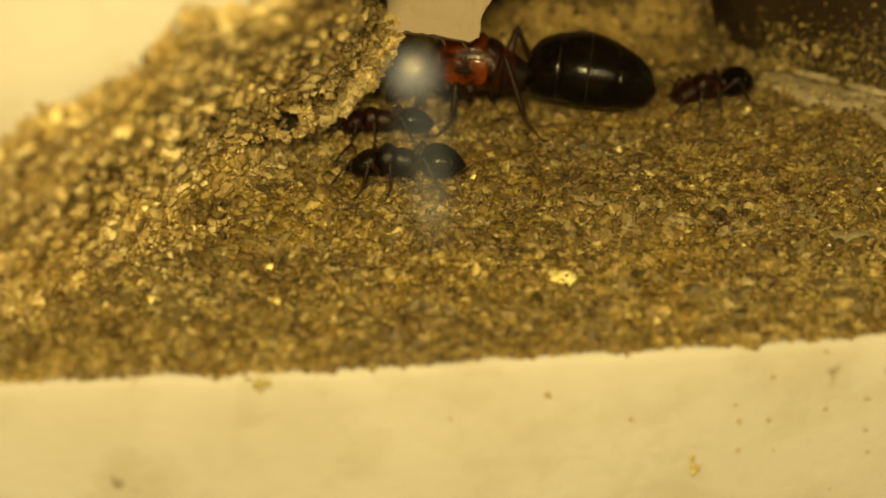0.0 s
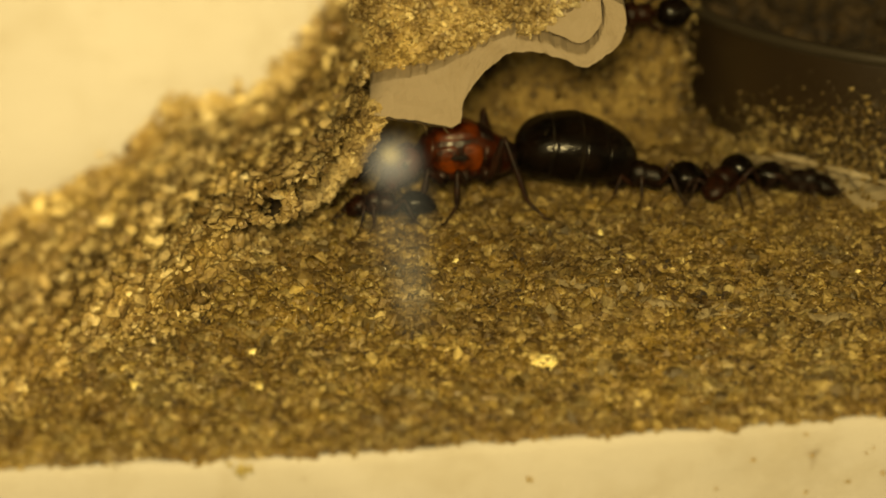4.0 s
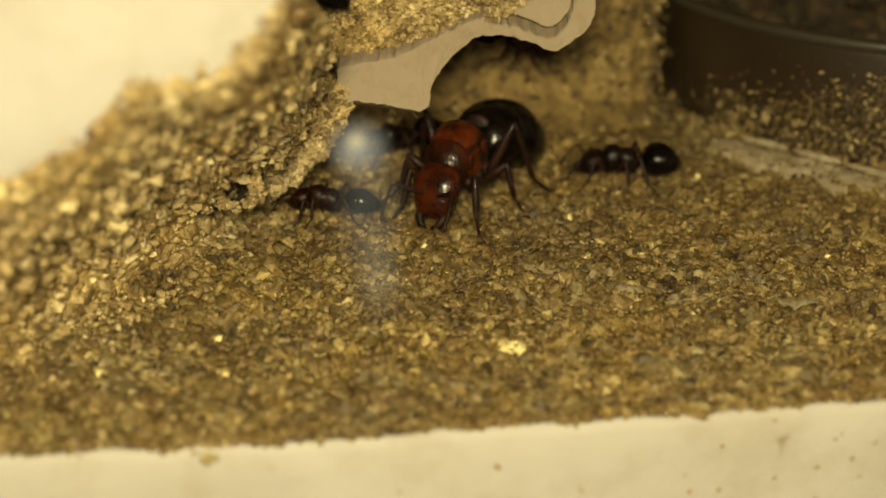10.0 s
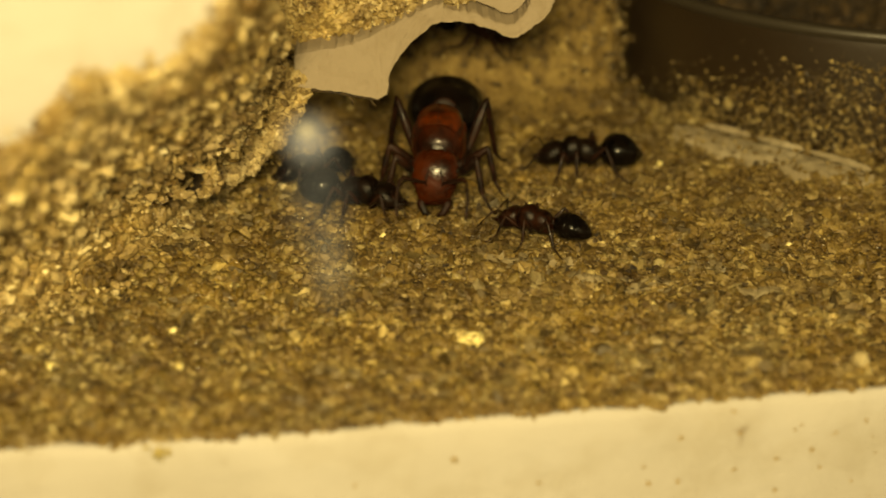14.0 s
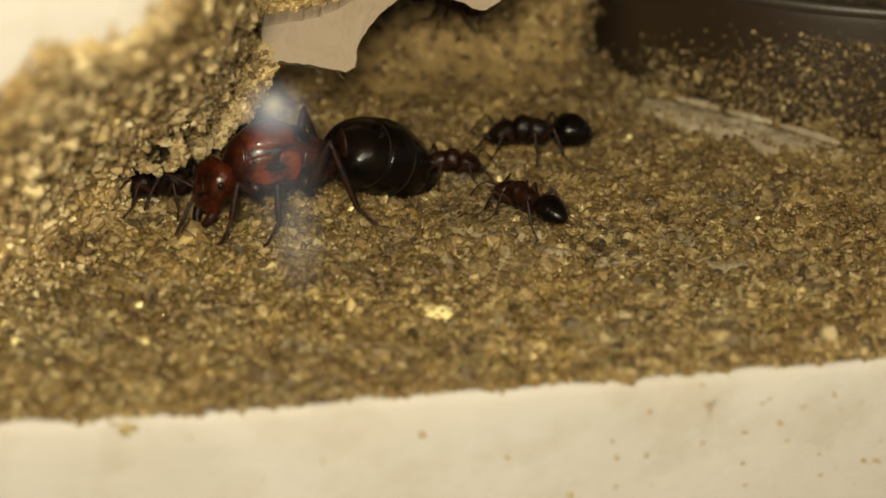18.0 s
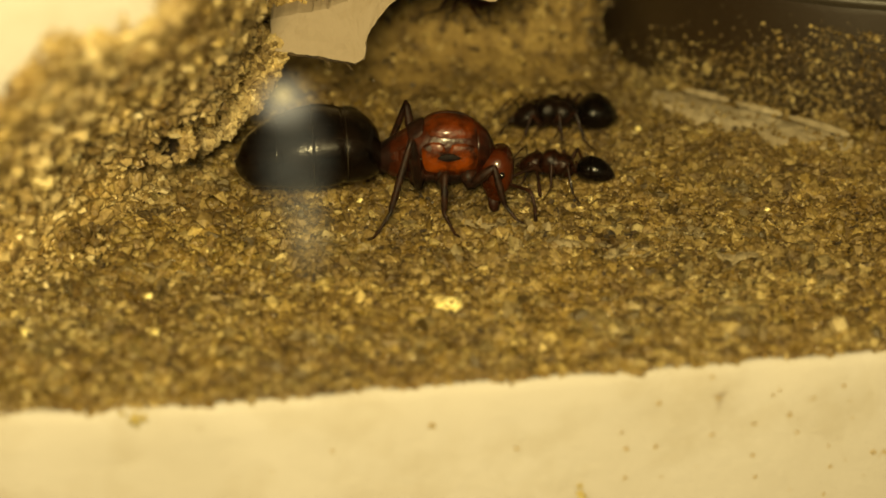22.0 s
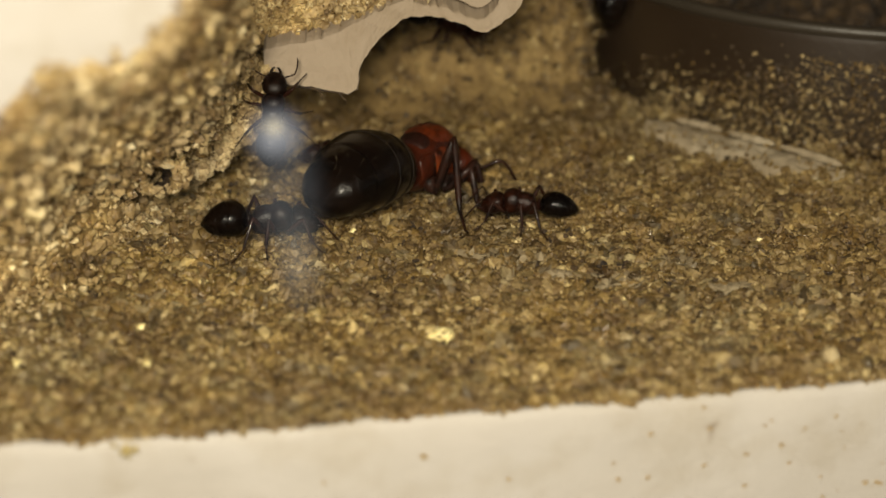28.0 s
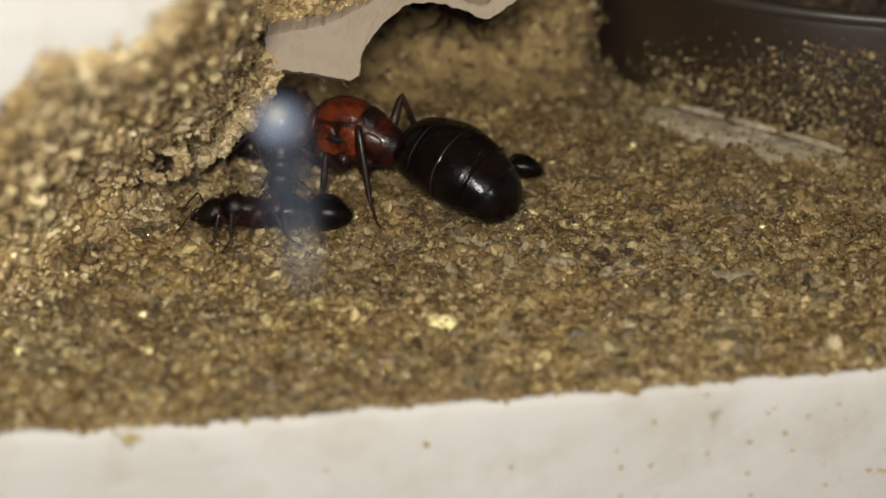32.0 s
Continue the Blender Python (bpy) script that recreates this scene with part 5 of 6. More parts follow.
def worker_ant(label, shell, dark, size=1.0, plump=1.0):
    w = thing("worker_ant", label, "ant", "worker ants")
    f = size

    def sized(shape):
        return [tuple(c * f for c in v) for v in shape[0]], shape[1]
    thorax = loft(smooth_rings([(-1.0, 0, 1.02, 0.22, 0.24), (-0.85, 0, 1.1, 0.56, 0.58), (-0.4, 0, 1.18, 0.62, 0.68), (-0.1, 0, 1.22, 0.60, 0.64), (0.25, 0, 1.32, 0.68, 0.74), (0.7, 0, 1.28, 0.64, 0.66), (0.98, 0, 1.18, 0.34, 0.36)], 4), 18, square=2.3)
    part("thorax", mesh_of("thorax", *sized(thorax), shell, True), w)
    waist = joined(loft(smooth_rings([(-1.28, 0, 1.0, 0.18, 0.18), (-1.18, 0, 1.18, 0.28, 0.42), (-1.05, 0, 1.1, 0.24, 0.28), (-0.85, 0, 1.05, 0.2, 0.2)], 3), 10), loft(smooth_rings([(-1.42, 0, 1.05, 0.16, 0.16), (-1.32, 0, 1.12, 0.26, 0.32), (-1.22, 0, 1.05, 0.16, 0.16)], 3), 10))
    part("waist", mesh_of("waist", *sized(waist), shell, True), w)
    g = plump * 1.02
    body = smooth_rings([(-1.22, 0, 1.1, 0.2, 0.2), (-1.38, 0, 1.15, 0.64 * g, 0.6 * g), (-1.8, 0, 1.2, 0.88 * g, 0.82 * g), (-2.4, 0, 1.18, 0.90 * g, 0.80 * g), (-2.9, 0, 1.08, 0.68 * g, 0.60 * g), (-3.25, 0, 0.98, 0.36, 0.31), (-3.46, 0, 0.92, 0.05, 0.05)], 4)
    gaster = part("abdomen", mesh_of("abdomen", *sized(loft(body, 20)), dark, True), w, "glossy black pointed abdomen")
    for a, b in ((-1.5, -2.15), (-2.13, -2.7), (-2.68, -3.1)):
        part("plate_ring", mesh_of("plate_ring", *sized(loft(shell_rings(body, a, b, 0.02), 20)), dark, True), gaster)
    r2 = np.random.default_rng(11)
    spots = [((-1.4 - 2.0 * r2.uniform(), 0.72 * math.cos(a), 1.15 + 0.62 * math.sin(a)), (-0.3, math.cos(a), math.sin(a))) for a in np.pi * r2.uniform(0.0, 1.0, 70)]
    spots += [((-0.8 + 1.6 * r2.uniform(), 0.4 * math.cos(a), 1.2 + 0.46 * math.sin(a)), (0.1, math.cos(a), math.sin(a))) for a in np.pi * r2.uniform(0.1, 0.9, 18)]
    part("hairs", mesh_of("hairs", *sized(hairs(spots, 0.36, 0.014, r2)), LEG), w, "short dark body hairs")
    head_rings = smooth_rings([(0.86, 0, 1.2, 0.2, 0.2), (0.96, 0, 1.22, 0.6, 0.52), (1.35, 0, 1.16, 0.74, 0.62), (1.75, 0, 1.04, 0.68, 0.54), (2.08, 0, 0.92, 0.44, 0.34), (2.2, 0, 0.88, 0.2, 0.15)], 4)
    head = part("head", mesh_of("head", *sized(loft(head_rings, 20, square=2.2)), shell, True), w)
    legs = []
    for s in (1, -1):
        part("eye", mesh_of("eye", *sized(loft(smooth_rings([(1.38, s * 0.66, 1.34, 0.02, 0.02), (1.48, s * 0.70, 1.34, 0.07, 0.09), (1.60, s * 0.67, 1.32, 0.02, 0.02)], 3), 8)), EYE_BLACK, True), head)
        part("mandible", mesh_of("mandible", *sized(tube([(2.0, s * 0.24, 0.98), (2.22, s * 0.27, 0.9), (2.42, s * 0.16, 0.85), (2.46, s * 0.04, 0.84)], [0.1, 0.1, 0.07, 0.02], 6)), shell, True), head)
        ant = [(1.8, s * 0.22, 1.36), (1.9, s * 0.4, 1.5), (2.05, s * 0.85, 1.68), (2.2, s * 1.15, 1.65), (2.55, s * 1.25, 1.25), (2.9, s * 1.25, 0.8), (3.1, s * 1.2, 0.55)]
        part("antenna", mesh_of("antenna", *sized(tube(ant, [0.04, 0.045, 0.05, 0.05, 0.045, 0.055, 0.03], 6)), LEG, True), head)
        for x, knee, ankle, toe in ((0.65, (1.25, 1.15, 1.55), (1.6, 1.45, 0.45), (2.1, 1.95, 0.06)), (0.1, (0.15, 1.3, 1.65), (0.1, 1.7, 0.45), (0.4, 2.4, 0.06)), (-0.5, (-1.15, 1.25, 1.8), (-1.75, 1.7, 0.45), (-2.5, 2.2, 0.06))):
            coxa = tuple(c * f for c in (x, s * 0.25, 0.95))
            m = [tuple(c * f for c in (p[0], s * p[1], p[2])) for p in (knee, ankle, toe)]
            legs.append((part("leg", mesh_of("leg", *leg_shape(coxa, *m, 0.125 * f), LEG, True), w, "", coxa), coxa, s))
    return w, legs


front_block()
floor_sheet()
side_wall()
shading_slab()
back_wall()
roof_crust()
plaster_chip()
hanging_crust()
feeding_dish()
stones()
face_specks()
cover_pane()
floor_grains()
QUEEN = queen_ant()
DARK_LABEL = "small black worker ant with a pointed glossy abdomen"
RED_LABEL = "small dark red-brown worker ant with a black abdomen"
WORKERS = {k: worker_ant(RED_LABEL if k in "ADGNP" else DARK_LABEL, WORKER_RED if k in "ADGNP" else WORKER, BLACK, s, p) for k, s, p in (("A", 1.0, 1.0), ("B", 1.06, 1.05), ("C", 0.95, 1.0), ("D", 1.0, 1.05), ("E", 1.05, 1.0), ("F", 0.94, 0.95), ("G", 0.90, 0.86), ("H", 1.05, 1.05), ("I", 0.86, 1.0), ("J", 0.85, 0.95), ("K", 1.05, 1.0), ("M", 0.95, 1.05), ("N", 1.0, 1.05), ("P", 0.85, 1.0))}


def crawl(ant, legs, rows, stride, swing):
    """Moves an ant along rows of seconds, x, y, z (millimetres), heading and tilt, and swings its legs with the way it goes."""
    walk(ant, [(t, pose(x * MM, y * MM, z * MM, tilt) @ pose(0, 0, 0, 0, 0, head)) for t, x, y, z, head, tilt in rows])
    ts = [r[0] for r in rows]
    way = [0.0]
    for a, b in zip(rows, rows[1:]):
        way.append(way[-1] + math.dist(a[1:4], b[1:4]) + abs(b[4] - a[4]) * 0.03)
    grid = np.arange(0, 32.01, 0.2)
    s = np.interp(grid, ts, way)
    use = [k for k in range(len(grid)) if k in (0, len(grid) - 1) or abs(s[k] - s[k - 1]) > 0.08 or abs(s[k + 1] - s[k]) > 0.08]
    for i, (leg, coxa, side) in enumerate(legs):
        phase = math.pi * ((i % 3) + (0 if side > 0 else 1))
        walk(leg, [(float(grid[k]), pose(*(c * MM for c in coxa), 0, 0, swing * math.sin(2 * math.pi * s[k] / stride + phase + i * 0.4))) for k in use])


def motions():
    queen_way = [(0, 1.79, 18.32, 0.00, 170, 0), (1, 2.02, 18.60, 0.00, 171, 0), (2, 2.20, 18.17, 0.00, 173, 0), (3.5, 2.09, 18.30, 0.00, 175, 0), (4.5, 2.27, 17.23, 0.00, 210, 0), (5.5, 2.54, 15.73, 0.00, 242, 0), (6, 2.04, 16.15, 0.00, 245, 0), (6.5, 2.15, 16.07, 0.00, 246, 0), (7, 2.35, 15.19, 0.00, 250, 0), (7.5, 3.39, 17.04, 0.00, 256, 0), (8, 3.84, 14.40, 0.00, 270, 0), (8.5, 3.42, 16.61, 0.00, 254, 0), (9, 2.95, 15.60, 0.00, 234, 0), (9.5, 3.15, 15.56, 0.00, 244, 0), (10, 3.56, 14.93, 0.00, 250, 0), (10.5, 3.73, 14.83, 0.00, 248, 0), (11, 3.78, 15.61, 0.00, 238, 0), (11.5, 4.20, 16.28, 0.00, 270, 0), (12, 5.71, 16.42, 0.00, 288, 0), (12.5, 5.69, 16.20, 0.00, 290, 0), (13, 6.15, 15.70, 0.00, 288, 0), (13.5, 4.84, 16.61, 0.00, 284, 0), (14, 4.75, 15.50, 0.00, 264, 0), (14.3, 3.28, 15.29, 0.00, 240, 0), (14.5, 1.70, 11.80, 0.00, 215, 0), (15, 1.55, 11.10, 0.00, 212, 0), (15.5, -1.42, 9.80, 0.00, 189, 0), (17.5, -1.30, 8.90, 0.00, 197, 0), (18, -2.10, 8.60, 0.00, 196, 0), (18.3, -0.90, 10.10, 0.00, 225, 0), (18.5, 0.84, 11.42, 0.00, 268, 0), (18.7, 2.05, 11.30, 0.00, 302, 0), (19, 3.30, 10.60, 0.00, 311, 0), (19.5, 4.52, 10.51, 0.00, 326, 0), (20, 4.70, 8.84, 0.00, 336, 0), (20.5, 5.10, 8.41, 0.00, 346, 0), (21, 5.75, 9.27, 0.00, 352, 0), (21.5, 5.64, 8.65, 0.00, 356, 0), (22, 5.61, 8.51, 0.00, 359, 0), (22.5, 5.48, 8.70, 0.00, 360, 0), (23, 5.76, 8.87, 0.00, 360, 0), (24, 5.88, 9.35, 0.00, 362, 0), (25, 5.94, 9.20, 0.00, 362, 0), (25.5, 5.87, 9.62, 0.00, 364, 0), (26.5, 5.74, 11.61, 0.00, 388, 0), (27.5, 5.40, 13.00, -0.70, 412, -9), (28, 5.40, 13.20, -0.90, 418, -12), (28.5, 5.40, 13.20, -0.90, 418, -12), (29, 5.40, 13.20, -0.90, 419, -12), (29.1, 5.30, 13.20, -0.80, 423, -11), (29.2, 3.90, 13.60, -0.40, 456, -5), (29.3, 2.50, 13.60, 0.00, 475, 0), (29.4, 2.65, 13.70, 0.00, 480, 0), (29.7, 2.70, 13.70, 0.00, 481, 0), (30, 2.35, 13.60, 0.00, 498, 0), (30.5, 2.25, 13.60, 0.00, 501, 0), (31, 2.15, 13.50, 0.00, 503, 0), (32, 1.60, 13.30, 0.00, 514, 0)]
    way_b = [(0, 29.77, 12.79, 0.00, 180, 0), (0.6, 27.52, 17.46, 0.00, 180, 0), (1, 19.85, 17.82, 0.00, 178, 0), (1.2, 19.16, 19.88, 0.00, 185, 0), (1.5, 15.22, 19.38, 0.00, 200, 0), (1.8, 14.35, 19.95, 0.00, 215, 0), (2, 13.62, 17.62, 0.00, 190, 0), (2.7, 12.88, 17.32, 0.00, 185, 0), (3.5, 12.55, 17.96, 0.00, 170, 0), (5.5, 13.21, 18.88, 0.00, 182, 0), (7, 13.00, 18.88, 0.00, 182, 0), (8, 12.71, 18.84, 0.00, 182, 0), (10, 12.87, 18.47, 0.00, 182, 0), (12, 12.71, 17.66, 0.00, 182, 0), (13, 12.95, 18.24, 0.00, 182, 0), (15, 12.20, 17.19, 0.00, 182, 0), (18, 11.55, 16.82, 0.00, 182, 0), (20, 12.83, 17.41, 0.00, 181, 0), (22, 12.57, 18.19, 0.00, 182, 0), (23, 12.29, 18.39, 0.00, 186, 0), (24, 12.19, 19.18, 0.00, 186, 0), (24.5, 13.29, 19.78, 0.00, 150, 0), (25, 14.06, 19.73, 0.00, 115, 0), (25.5, 13.86, 20.79, 0.00, 105, 0), (26.5, 14.22, 20.11, 0.00, 95, 0), (27.5, 15.36, 22.70, 0.00, 88, 0), (28, 17.55, 28.60, 8.90, 80, 75), (28.4, 17.92, 28.80, 13.0, 80, 75), (32, 17.79, 28.80, 13.4, 80, 75)]
    way_a = [(0, 15.19, 19.58, 0.00, 210, 0), (0.6, 15.19, 20.83, 0.00, 200, 0), (1, 14.80, 20.20, 0.00, 160, 0), (1.5, 13.62, 28.00, 2.25, 160, 70), (2, 13.15, 28.00, 2.19, 190, 70), (2.3, 13.41, 28.00, 2.08, 130, 70), (2.6, 13.63, 28.00, 2.05, 60, 70), (3, 13.66, 28.00, 1.35, 70, 75), (3.5, 14.59, 28.00, 7.65, 120, 80), (4.2, 11.38, 27.50, 8.63, 190, 85), (4.7, 8.27, 27.00, 6.62, 130, 85), (5.1, 7.51, 27.00, 6.07, 50, 85), (5.5, 7.36, 27.00, 6.15, -12, 85), (7, 7.64, 27.00, 6.08, -15, 85), (9, 7.63, 27.00, 6.13, -18, 85), (32, 7.63, 27.00, 6.13, -18, 85)]
    way_c = [(0, 33.75, 11.95, 0.00, 180, 0), (1, 28.20, 13.36, 0.00, 180, 0), (1.5, 20.79, 21.03, 0.00, 180, 0), (1.8, 19.49, 25.00, 0.40, 190, 0), (2, 17.87, 25.00, 0.69, 160, 0), (2.4, 15.47, 25.00, 1.67, 150, 0), (2.7, 15.62, 25.00, 1.37, 90, 0), (3, 15.78, 25.00, 0.89, 40, 0), (3.5, 16.43, 25.00, 1.41, 20, 0), (4, 21.59, 17.82, 0.00, -30, 0), (4.6, 34.61, 9.80, 0.00, -10, 0), (32, 36.98, 3.76, 0.00, -10, 0)]
    way_d = [(0, 31.75, 2.21, 0.00, 180, 0), (2.3, 31.45, 11.36, 0.00, 180, 0), (2.7, 20.03, 12.00, 0.00, 180, 0), (3, 18.93, 17.68, 0.00, 250, 0), (3.3, 19.73, 17.44, 0.00, 250, 0), (3.5, 18.89, 19.83, 0.00, 200, 0), (4, 17.05, 17.86, 0.00, 240, 0), (4.5, 20.22, 9.98, 0.00, 320, 0), (5.1, 31.77, 5.21, 0.00, 350, 0), (32, 34.03, -0.11, 0.00, 350, 0)]
    way_e = [(0, -2.44, 7.96, 0.00, 182, 0), (0.2, -1.40, 9.48, 0.00, 110, 0), (0.3, -0.35, 10.71, 0.00, 40, 0), (0.6, 1.57, 11.99, 0.00, 5, 0), (1, 2.93, 8.58, 0.00, 3, 0), (1.2, 3.06, 10.72, 0.00, 5, 0), (1.5, 3.46, 9.23, 0.00, 8, 0), (1.7, 3.80, 10.21, 0.00, 60, 0), (1.85, 4.15, 10.03, 0.00, 105, 0), (2, 4.73, 11.64, 0.00, 120, 0), (2.15, 5.21, 11.45, 0.00, 100, 0), (2.3, 6.78, 11.59, 0.00, 30, 0), (2.5, 9.17, 11.28, 0.00, 2, 0), (2.7, 19.55, 11.59, 0.00, 0, 0), (3, 32.38, 9.49, 0.00, 0, 0), (32, 35.30, 3.12, 0.00, 0, 0)]
    way_g = [(0, -3.59, 14.34, 0.00, 185, 0), (0.6, -3.41, 15.45, 0.00, 180, 0), (1, -4.69, 14.33, 0.00, 175, 0), (1.2, -5.65, 16.57, 0.00, 220, 0), (1.5, -3.88, 13.68, 0.00, 300, 0), (2, -1.49, 12.99, 0.00, 330, 0), (2.5, -1.92, 14.39, 0.00, 280, 0), (3, -2.03, 15.20, 0.00, 220, 0), (3.5, -2.22, 14.09, 0.00, 190, 0), (5.5, -3.09, 17.06, 0.00, 180, 0), (6, -2.50, 14.31, 0.00, 180, 0), (7, -2.33, 16.50, 0.00, 182, 0), (8, -3.44, 15.60, 0.00, 184, 0), (9, -3.73, 14.12, 0.00, 180, 0), (10, -3.73, 13.00, 0.00, 170, 0), (10.3, -3.40, 11.86, 0.00, 90, 0), (10.5, -2.69, 11.22, 0.00, 20, 0), (11, 4.81, 7.44, 0.00, 3, 0), (11.5, 11.99, 10.52, 0.00, 15, 0), (11.9, 28.98, 2.76, 0.00, -10, 0), (12.1, 29.81, 1.77, 0.00, -85, 0), (12.3, 28.91, 0.64, 0.00, -160, 0), (12.5, 22.72, -0.05, 0.00, -180, 0), (13, 13.81, 4.68, 0.00, -180, 0), (13.5, 13.29, 5.56, 0.00, -178, 0), (14, 9.35, 8.20, 0.00, -208, 0), (14.5, 10.03, 8.39, 0.00, -205, 0), (15, 10.52, 7.73, 0.00, -210, 0), (15.5, 9.93, 8.02, 0.00, -210, 0), (17.5, 10.25, 7.90, 0.00, -225, 0), (18, 10.27, 7.69, 0.00, -232, 0), (19, 11.08, 7.38, 0.00, -220, 0), (20, 11.21, 7.50, 0.00, -200, 0), (20.5, 12.30, 8.11, 0.00, -200, 0), (21, 12.96, 8.43, 0.00, -194, 0), (21.5, 11.89, 10.14, 0.00, -200, 0), (22, 11.90, 10.95, 0.00, -200, 0), (22.5, 10.81, 14.94, 0.00, -195, 0), (23, 8.72, 15.60, 0.00, -185, 0), (24, 8.80, 16.69, 0.00, -182, 0), (25, 9.30, 13.41, 0.00, -182, 0), (25.5, 9.40, 13.34, 0.00, -182, 0), (27.5, 10.62, 10.76, 0.00, -188, 0), (28, 10.19, 9.82, 0.00, -188, 0), (29, 9.97, 9.30, 0.00, -188, 0), (29.5, 10.26, 9.23, 0.00, -188, 0), (30, 9.71, 8.74, 0.00, -188, 0), (30.5, 10.21, 10.90, 0.00, -188, 0), (31, 10.07, 13.95, 0.00, -188, 0), (32, 8.65, 13.45, 0.00, -188, 0)]
    way_f = [(0, 28.42, -3.46, 0.00, 180, 0), (5, 22.50, 8.33, 0.00, 180, 0), (5.5, 8.03, 11.36, 0.00, 180, 0), (5.8, 5.53, 11.13, 0.00, 180, 0), (6, 3.00, 10.66, 0.00, 180, 0), (6.5, 1.18, 9.85, 0.00, 180, 0), (7, 0.08, 10.05, 0.00, 180, 0), (7.5, -3.60, 8.02, 0.00, 180, 0), (8, -4.05, 8.85, 0.00, 180, 0), (8.4, -4.00, 14.76, 0.00, 110, 0), (8.7, -2.56, 10.62, 4.98, 70, 60), (9, -1.32, 11.61, 7.71, 60, 70), (9.3, -1.68, 11.97, 8.72, 120, 70), (9.5, -1.98, 11.97, 8.70, 130, 70), (9.9, -4.03, 15.00, 10.83, 140, 60), (10.2, -5.52, 15.00, 16.00, 140, 60), (32, -1.85, 15.00, 17.31, 140, 60)]
    way_h = [(0, -6.37, 15.00, 20.00, 270, 60), (3.8, -4.45, 15.00, 21.26, 270, 60), (4.4, -2.49, 12.84, 11.12, 270, 70), (4.8, -1.38, 11.73, 8.04, 260, 70), (5.2, -1.09, 26.03, 0.00, 230, 0), (5.5, -0.66, 24.71, 0.00, 205, 0), (6, -0.32, 23.85, 0.00, 200, 0), (7, -0.07, 23.41, 0.00, 200, 0), (8, -0.08, 22.76, 0.00, 200, 0), (9, 0.73, 23.66, 0.00, 205, 0), (10, 0.05, 22.53, 0.00, 205, 0), (11, -0.11, 19.38, 0.00, 210, 0), (11.5, -0.07, 17.46, 0.00, 215, 0), (12, -0.53, 15.87, 0.00, 205, 0), (12.5, -2.98, 13.30, 0.00, 200, 0), (13, -4.38, 12.97, 0.00, 250, 0), (13.25, -1.75, 9.86, 0.00, 320, 0), (13.5, 1.25, 10.11, 0.00, 350, 0), (13.75, 1.09, 10.47, 0.00, 350, 0), (14, 0.43, 11.96, 0.00, 338, 0), (14.15, 0.07, 11.29, 0.00, 285, 0), (14.3, -1.59, 13.30, 0.00, 225, 0), (14.5, -3.88, 14.92, 0.00, 175, 0), (15, -4.38, 13.89, 0.00, 182, 0), (15.5, -7.24, 12.27, 0.00, 190, 0), (17.5, -7.75, 11.66, 0.00, 185, 0), (18, -7.69, 9.81, 0.00, 190, 0), (18.3, -10.61, 5.19, 0.00, 200, 0), (18.8, -21.94, -0.48, 0.00, 185, 0), (32, -23.07, 1.35, 0.00, 185, 0)]
    way_i = [(0, -8.14, 15.00, 18.33, 270, 60), (12, -3.25, 15.00, 17.54, 270, 60), (12.25, -2.38, 11.82, 8.28, 275, 70), (12.6, -2.06, 11.10, 6.31, 275, 70), (13, -1.84, 10.57, 4.84, 265, 75), (13.3, -2.47, 10.40, 4.37, 255, 50), (13.5, -3.43, 20.23, 0.00, 240, 0), (14, -2.51, 16.41, 0.00, 210, 0), (14.5, -2.12, 12.40, 0.00, 190, 0), (15, -1.30, 16.62, 0.00, 150, 0), (15.5, -5.01, 16.83, 0.00, 160, 0), (17.5, -4.58, 17.93, 0.00, 110, 0), (18, -4.16, 19.85, 0.00, 90, 0), (18.7, -3.37, 20.68, 0.00, 80, 0), (19.2, -2.26, 10.72, 5.26, 80, 70), (19.5, -1.80, 11.36, 7.02, 90, 70), (19.9, -1.41, 15.00, 10.58, 90, 60), (20.3, -0.19, 15.00, 17.21, 100, 60), (20.6, -0.21, 15.00, 17.75, 180, 60), (20.9, -0.15, 15.00, 17.51, 260, 60), (22.8, -0.91, 15.00, 14.45, 290, 60), (23.3, -2.34, 11.30, 6.86, 290, 70), (23.6, -2.05, 10.77, 5.38, 330, 40), (24, -0.35, 10.92, 5.80, 362, 28), (24.5, 1.96, 11.25, 6.72, 380, 60), (25, 3.95, 11.64, 7.72, 415, 75), (25.5, 4.3, 11.94, 8.61, 420, 75), (26.2, 5.47, 12.61, 10.48, 430, 75), (26.8, 6.73, 14.41, 15.46, 430, 75), (27.6, 7.98, 14.76, 16.41, 500, 75), (28.2, 8.87, 13.86, 13.93, 575, 75), (28.45, 8.80, 12.61, 10.48, 590, 75), (28.6, 8.14, 12.18, 9.29, 560, 75), (28.9, 5.99, 11.98, 8.73, 610, 75), (29.2, 5.82, 12.01, 8.81, 620, 75), (29.5, 2.19, 12.20, 9.35, 560, 75), (29.8, -1.14, 11.20, 6.58, 595, 75), (30, -2.30, 10.48, 4.58, 622, 75), (31, -2.50, 10.11, 3.56, 628, 75), (32, -2.09, 9.91, 3.00, 628, 75)]
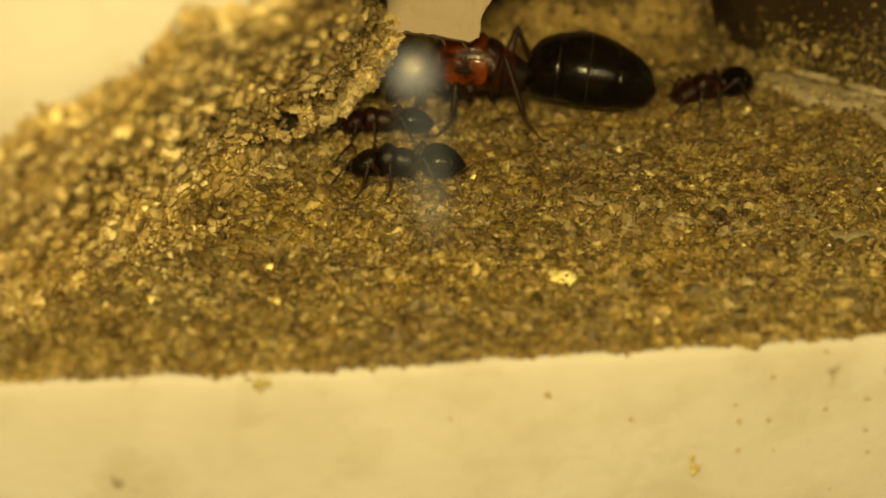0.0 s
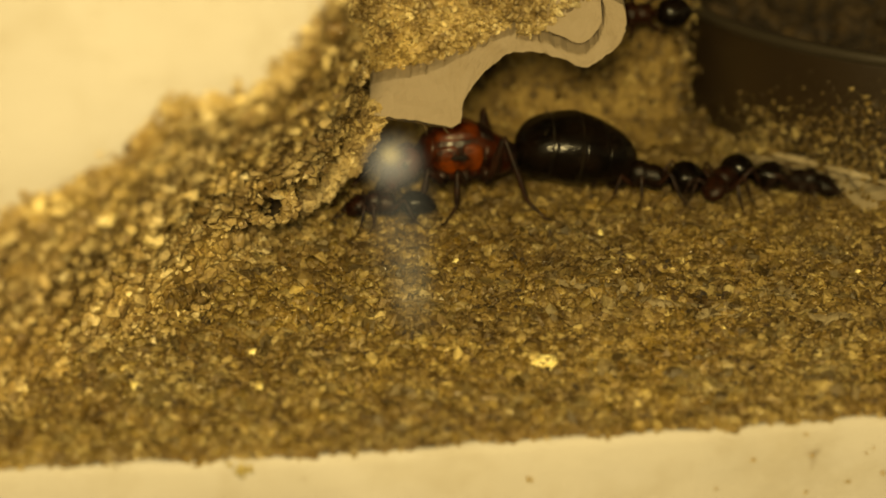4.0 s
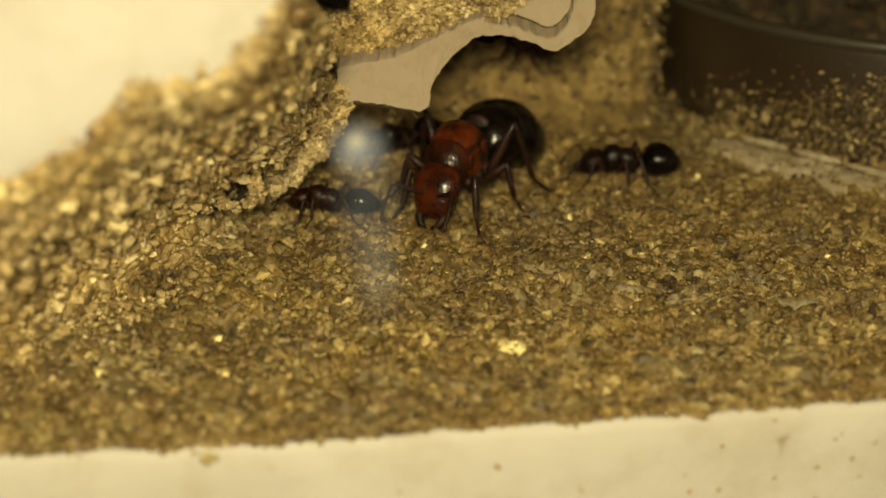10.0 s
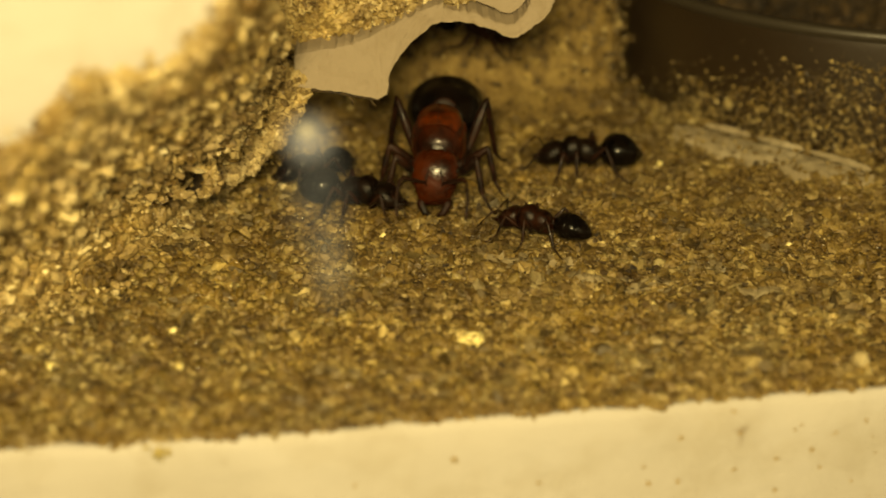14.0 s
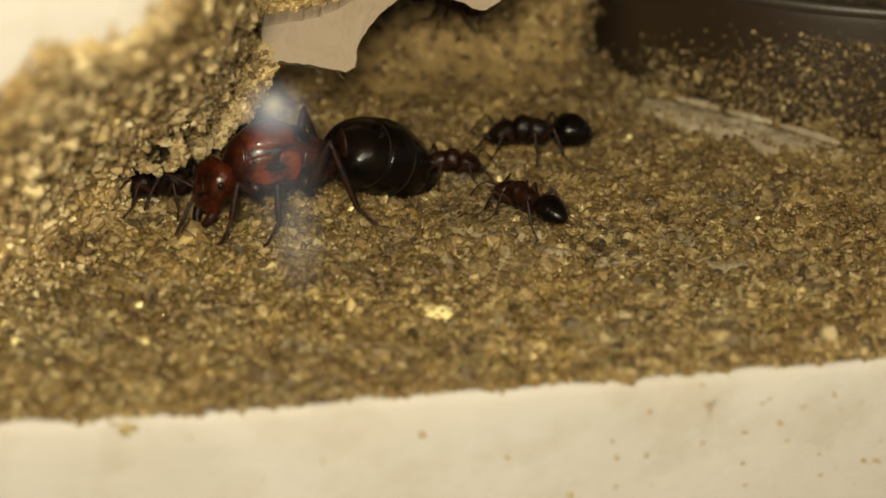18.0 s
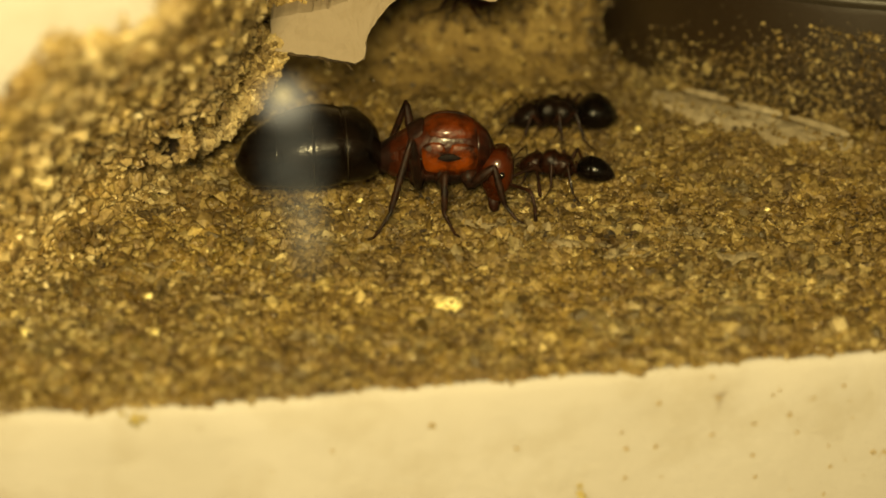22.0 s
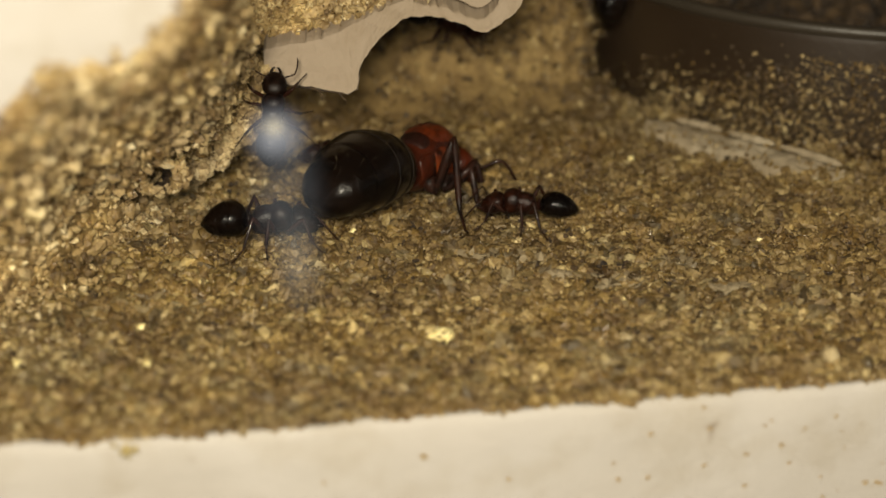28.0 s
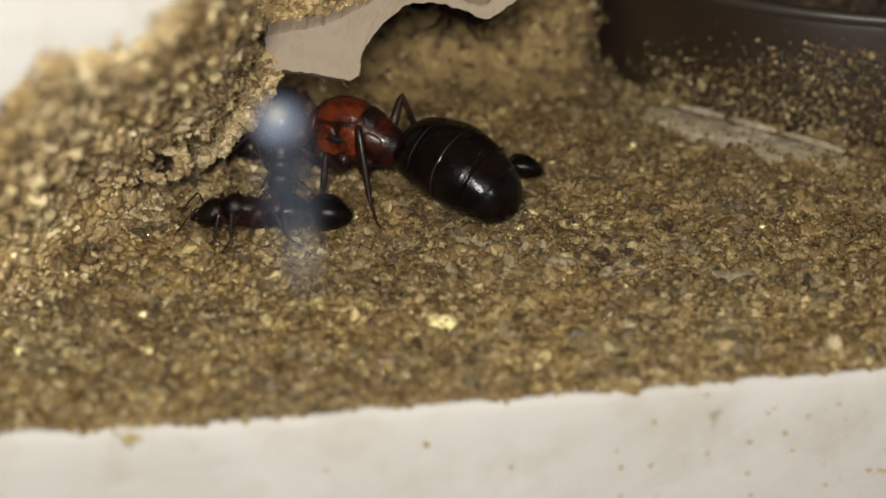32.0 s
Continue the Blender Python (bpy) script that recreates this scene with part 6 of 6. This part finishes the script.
    way_j = [(0, -9.32, 15.00, 17.49, 85, 60), (26.3, -2.98, 15.00, 19.71, 85, 60), (26.8, -2.57, 12.56, 10.34, 85, 70), (27.5, -2.06, 11.51, 7.45, 100, 75), (28, -2.37, 10.97, 5.93, 85, 75), (28.3, -2.69, 10.43, 4.44, 110, 40), (28.45, -3.2, 11.9, 2.2, 170, 20), (28.6, -3.62, 13.56, 0.00, 235, 0), (29, -3.30, 11.20, 0.00, 200, 0), (29.5, -3.53, 12.03, 0.00, 175, 0), (30, -4.42, 13.18, 0.00, 180, 0), (31, -3.49, 11.17, 0.00, 170, 0), (32, -4.44, 16.42, 0.00, 160, 0)]
    way_k = [(0, -27.92, -4.05, 0.00, 0, 0), (25.6, -23.40, 1.82, 0.00, 0, 0), (27, -7.64, 7.57, 0.00, 5, 0), (27.5, -4.69, 11.72, 0.00, 8, 0), (28, -2.40, 7.60, 0.00, 0, 0), (29, -2.80, 7.43, 0.00, 5, 0), (29.5, -2.16, 7.07, 0.00, 0, 0), (30, -0.42, 8.42, 0.00, 0, 0), (30.5, -1.51, 8.85, 0.00, 60, 0), (31, -2.16, 7.01, 0.00, 120, 0), (31.5, -3.35, 7.16, 0.00, 170, 0), (32, -3.97, 6.97, 0.00, 180, 0)]
    way_m = [(0, 29.03, 2.21, 0.00, 180, 0), (17.6, 37.11, 6.86, 0.00, 180, 0), (18.2, 29.92, 11.77, 0.00, 180, 0), (18.5, 23.34, 15.10, 0.00, 165, 0), (19, 22.52, 16.58, 0.00, 130, 0), (19.5, 19.72, 18.86, 0.00, 170, 0), (20, 17.82, 20.10, 0.00, 150, 0), (20.5, 18.24, 19.40, 0.00, 190, 0), (21, 15.61, 13.94, 0.00, 185, 0), (21.5, 13.79, 17.05, 0.00, 175, 0), (22, 13.03, 19.39, 0.00, 182, 0), (22.15, 13.30, 19.00, 0.00, 130, 0), (22.3, 14.03, 18.41, 0.00, 60, 0), (22.5, 16.23, 17.03, 0.00, 10, 0), (22.7, 22.09, 14.25, 0.00, -5, 0), (22.95, 32.96, 9.11, 0.00, -10, 0), (28, 48.00, 10.00, 0.00, -10, 0), (32, 48.00, 10.00, 0.00, -10, 0)]
    way_p = [(0, -4.66, 15.00, 20.00, 270, 60), (15.6, 2.00, 15.00, 20.89, 270, 60), (16.4, 2.97, 11.75, 8.10, 270, 70), (17, 4.00, 19.31, 0.00, 300, 0), (17.5, 5.17, 17.30, 0.00, 330, 0), (18, 6.70, 12.90, 0.00, 350, 0), (18.4, 7.05, 14.90, 0.00, 380, 0), (18.7, 6.87, 15.50, 0.00, 380, 0), (19, 8.73, 14.17, 0.00, 365, 0), (19.6, 8.37, 14.70, 0.00, 360, 0), (20, 8.50, 15.37, 0.00, 360, 0), (20.3, 8.08, 16.99, 0.00, 430, 0), (20.5, 7.48, 18.10, 0.00, 490, 0), (20.7, 6.42, 18.39, 0.00, 535, 0), (21, 4.58, 18.29, 0.00, 540, 0), (22, -0.80, 18.15, 0.00, 540, 0), (25.5, -0.85, 19.69, 0.00, 540, 0), (28, 0.60, 17.60, 0.00, 540, 0), (29.2, 0.60, 17.80, 0.00, 530, 0), (29.8, -0.60, 20.50, 0.00, 480, 0), (30.6, -2.20, 24.00, 0.00, 460, 0), (32, -2.20, 24.20, 0.00, 455, 0)]
    way_n = [(0, 29.48, -0.40, 0.00, 180, 0), (29.2, 34.78, 4.74, 0.00, 180, 0), (29.5, 26.31, 5.19, 0.00, 180, 0), (29.8, 13.36, 6.34, 0.00, 180, 0), (29.95, 15.10, 8.50, 0.00, 235, 0), (30.1, 15.52, 9.50, 0.00, 262, 0), (30.4, 13.41, 13.22, 0.00, 195, 0), (30.8, 12.81, 9.87, 0.00, 185, 0), (31, 10.01, 5.50, 0.00, 182, 0), (31.2, 4.63, 5.77, 0.00, 182, 0), (31.6, 1.21, 6.70, 0.00, 182, 0), (31.8, 0.61, 7.07, 0.00, 182, 0), (32, -1.87, 6.78, 0.00, 182, 0)]

    queen, head, abdomen, legs = QUEEN
    crawl(queen, legs, queen_way, 7.0, 11.0)
    # seconds, turn and nod of the head, turn and droop of the abdomen
    body = [(0, 10, 22, 3, 5), (3.5, 8, 22, 2, 5), (5.5, 0, 40, -16, 16), (6, 0, 42, -18, 17), (7, 0, 42, -18, 17), (7.5, 0, 40, -10, 18), (8, 0, 42, 0, 19), (8.5, -4, 38, -6, 21), (9, -16, 30, -4, 24), (10, -6, 36, -10, 20), (11, 0, 44, -2, 15), (12, 0, 40, 18, 14), (13, -4, 50, 10, 18), (14, 0, 40, 0, 16), (14.5, 12, 38, 20, 19), (15, 22, 36, 26, 27), (15.5, 12, 40, 32, 24), (17.5, 12, 45, 26, 24), (18, 15, 42, 25, 26), (18.5, 10, 42, 8, 6), (19, -16, 42, 0, 5), (20, -34, 46, -12, 4), (21, -20, 55, 0, 1), (22, -8, 66, 5, 1), (23, -5, 70, 4, 1), (25.5, -5, 70, 4, 1), (27.5, -20, 40, 0, 0), (28, -20, 40, 0, 1), (29, -10, 40, 0, 4), (30, 10, 32, -17, 9), (31, 12, 32, -14, 10), (32, 15, 28, -14, 13)]
    walk(head, [(t, pose(2.55 * MM, 0, 2.85 * MM, 0, nod, turn)) for t, turn, nod, tail, droop in body])
    walk(abdomen, [(t, pose(-2.95 * MM, 0, 2.8 * MM, 0, -droop, tail)) for t, turn, nod, tail, droop in body])
    ways = {"A": way_a, "B": way_b, "C": way_c, "D": way_d, "E": way_e, "F": way_f, "G": way_g, "H": way_h, "I": way_i, "J": way_j, "K": way_k, "M": way_m, "N": way_n, "P": way_p}
    for key, rows in ways.items():
        ant, limbs = WORKERS[key]
        crawl(ant, limbs, rows, 3.0, 16.0)


motions()
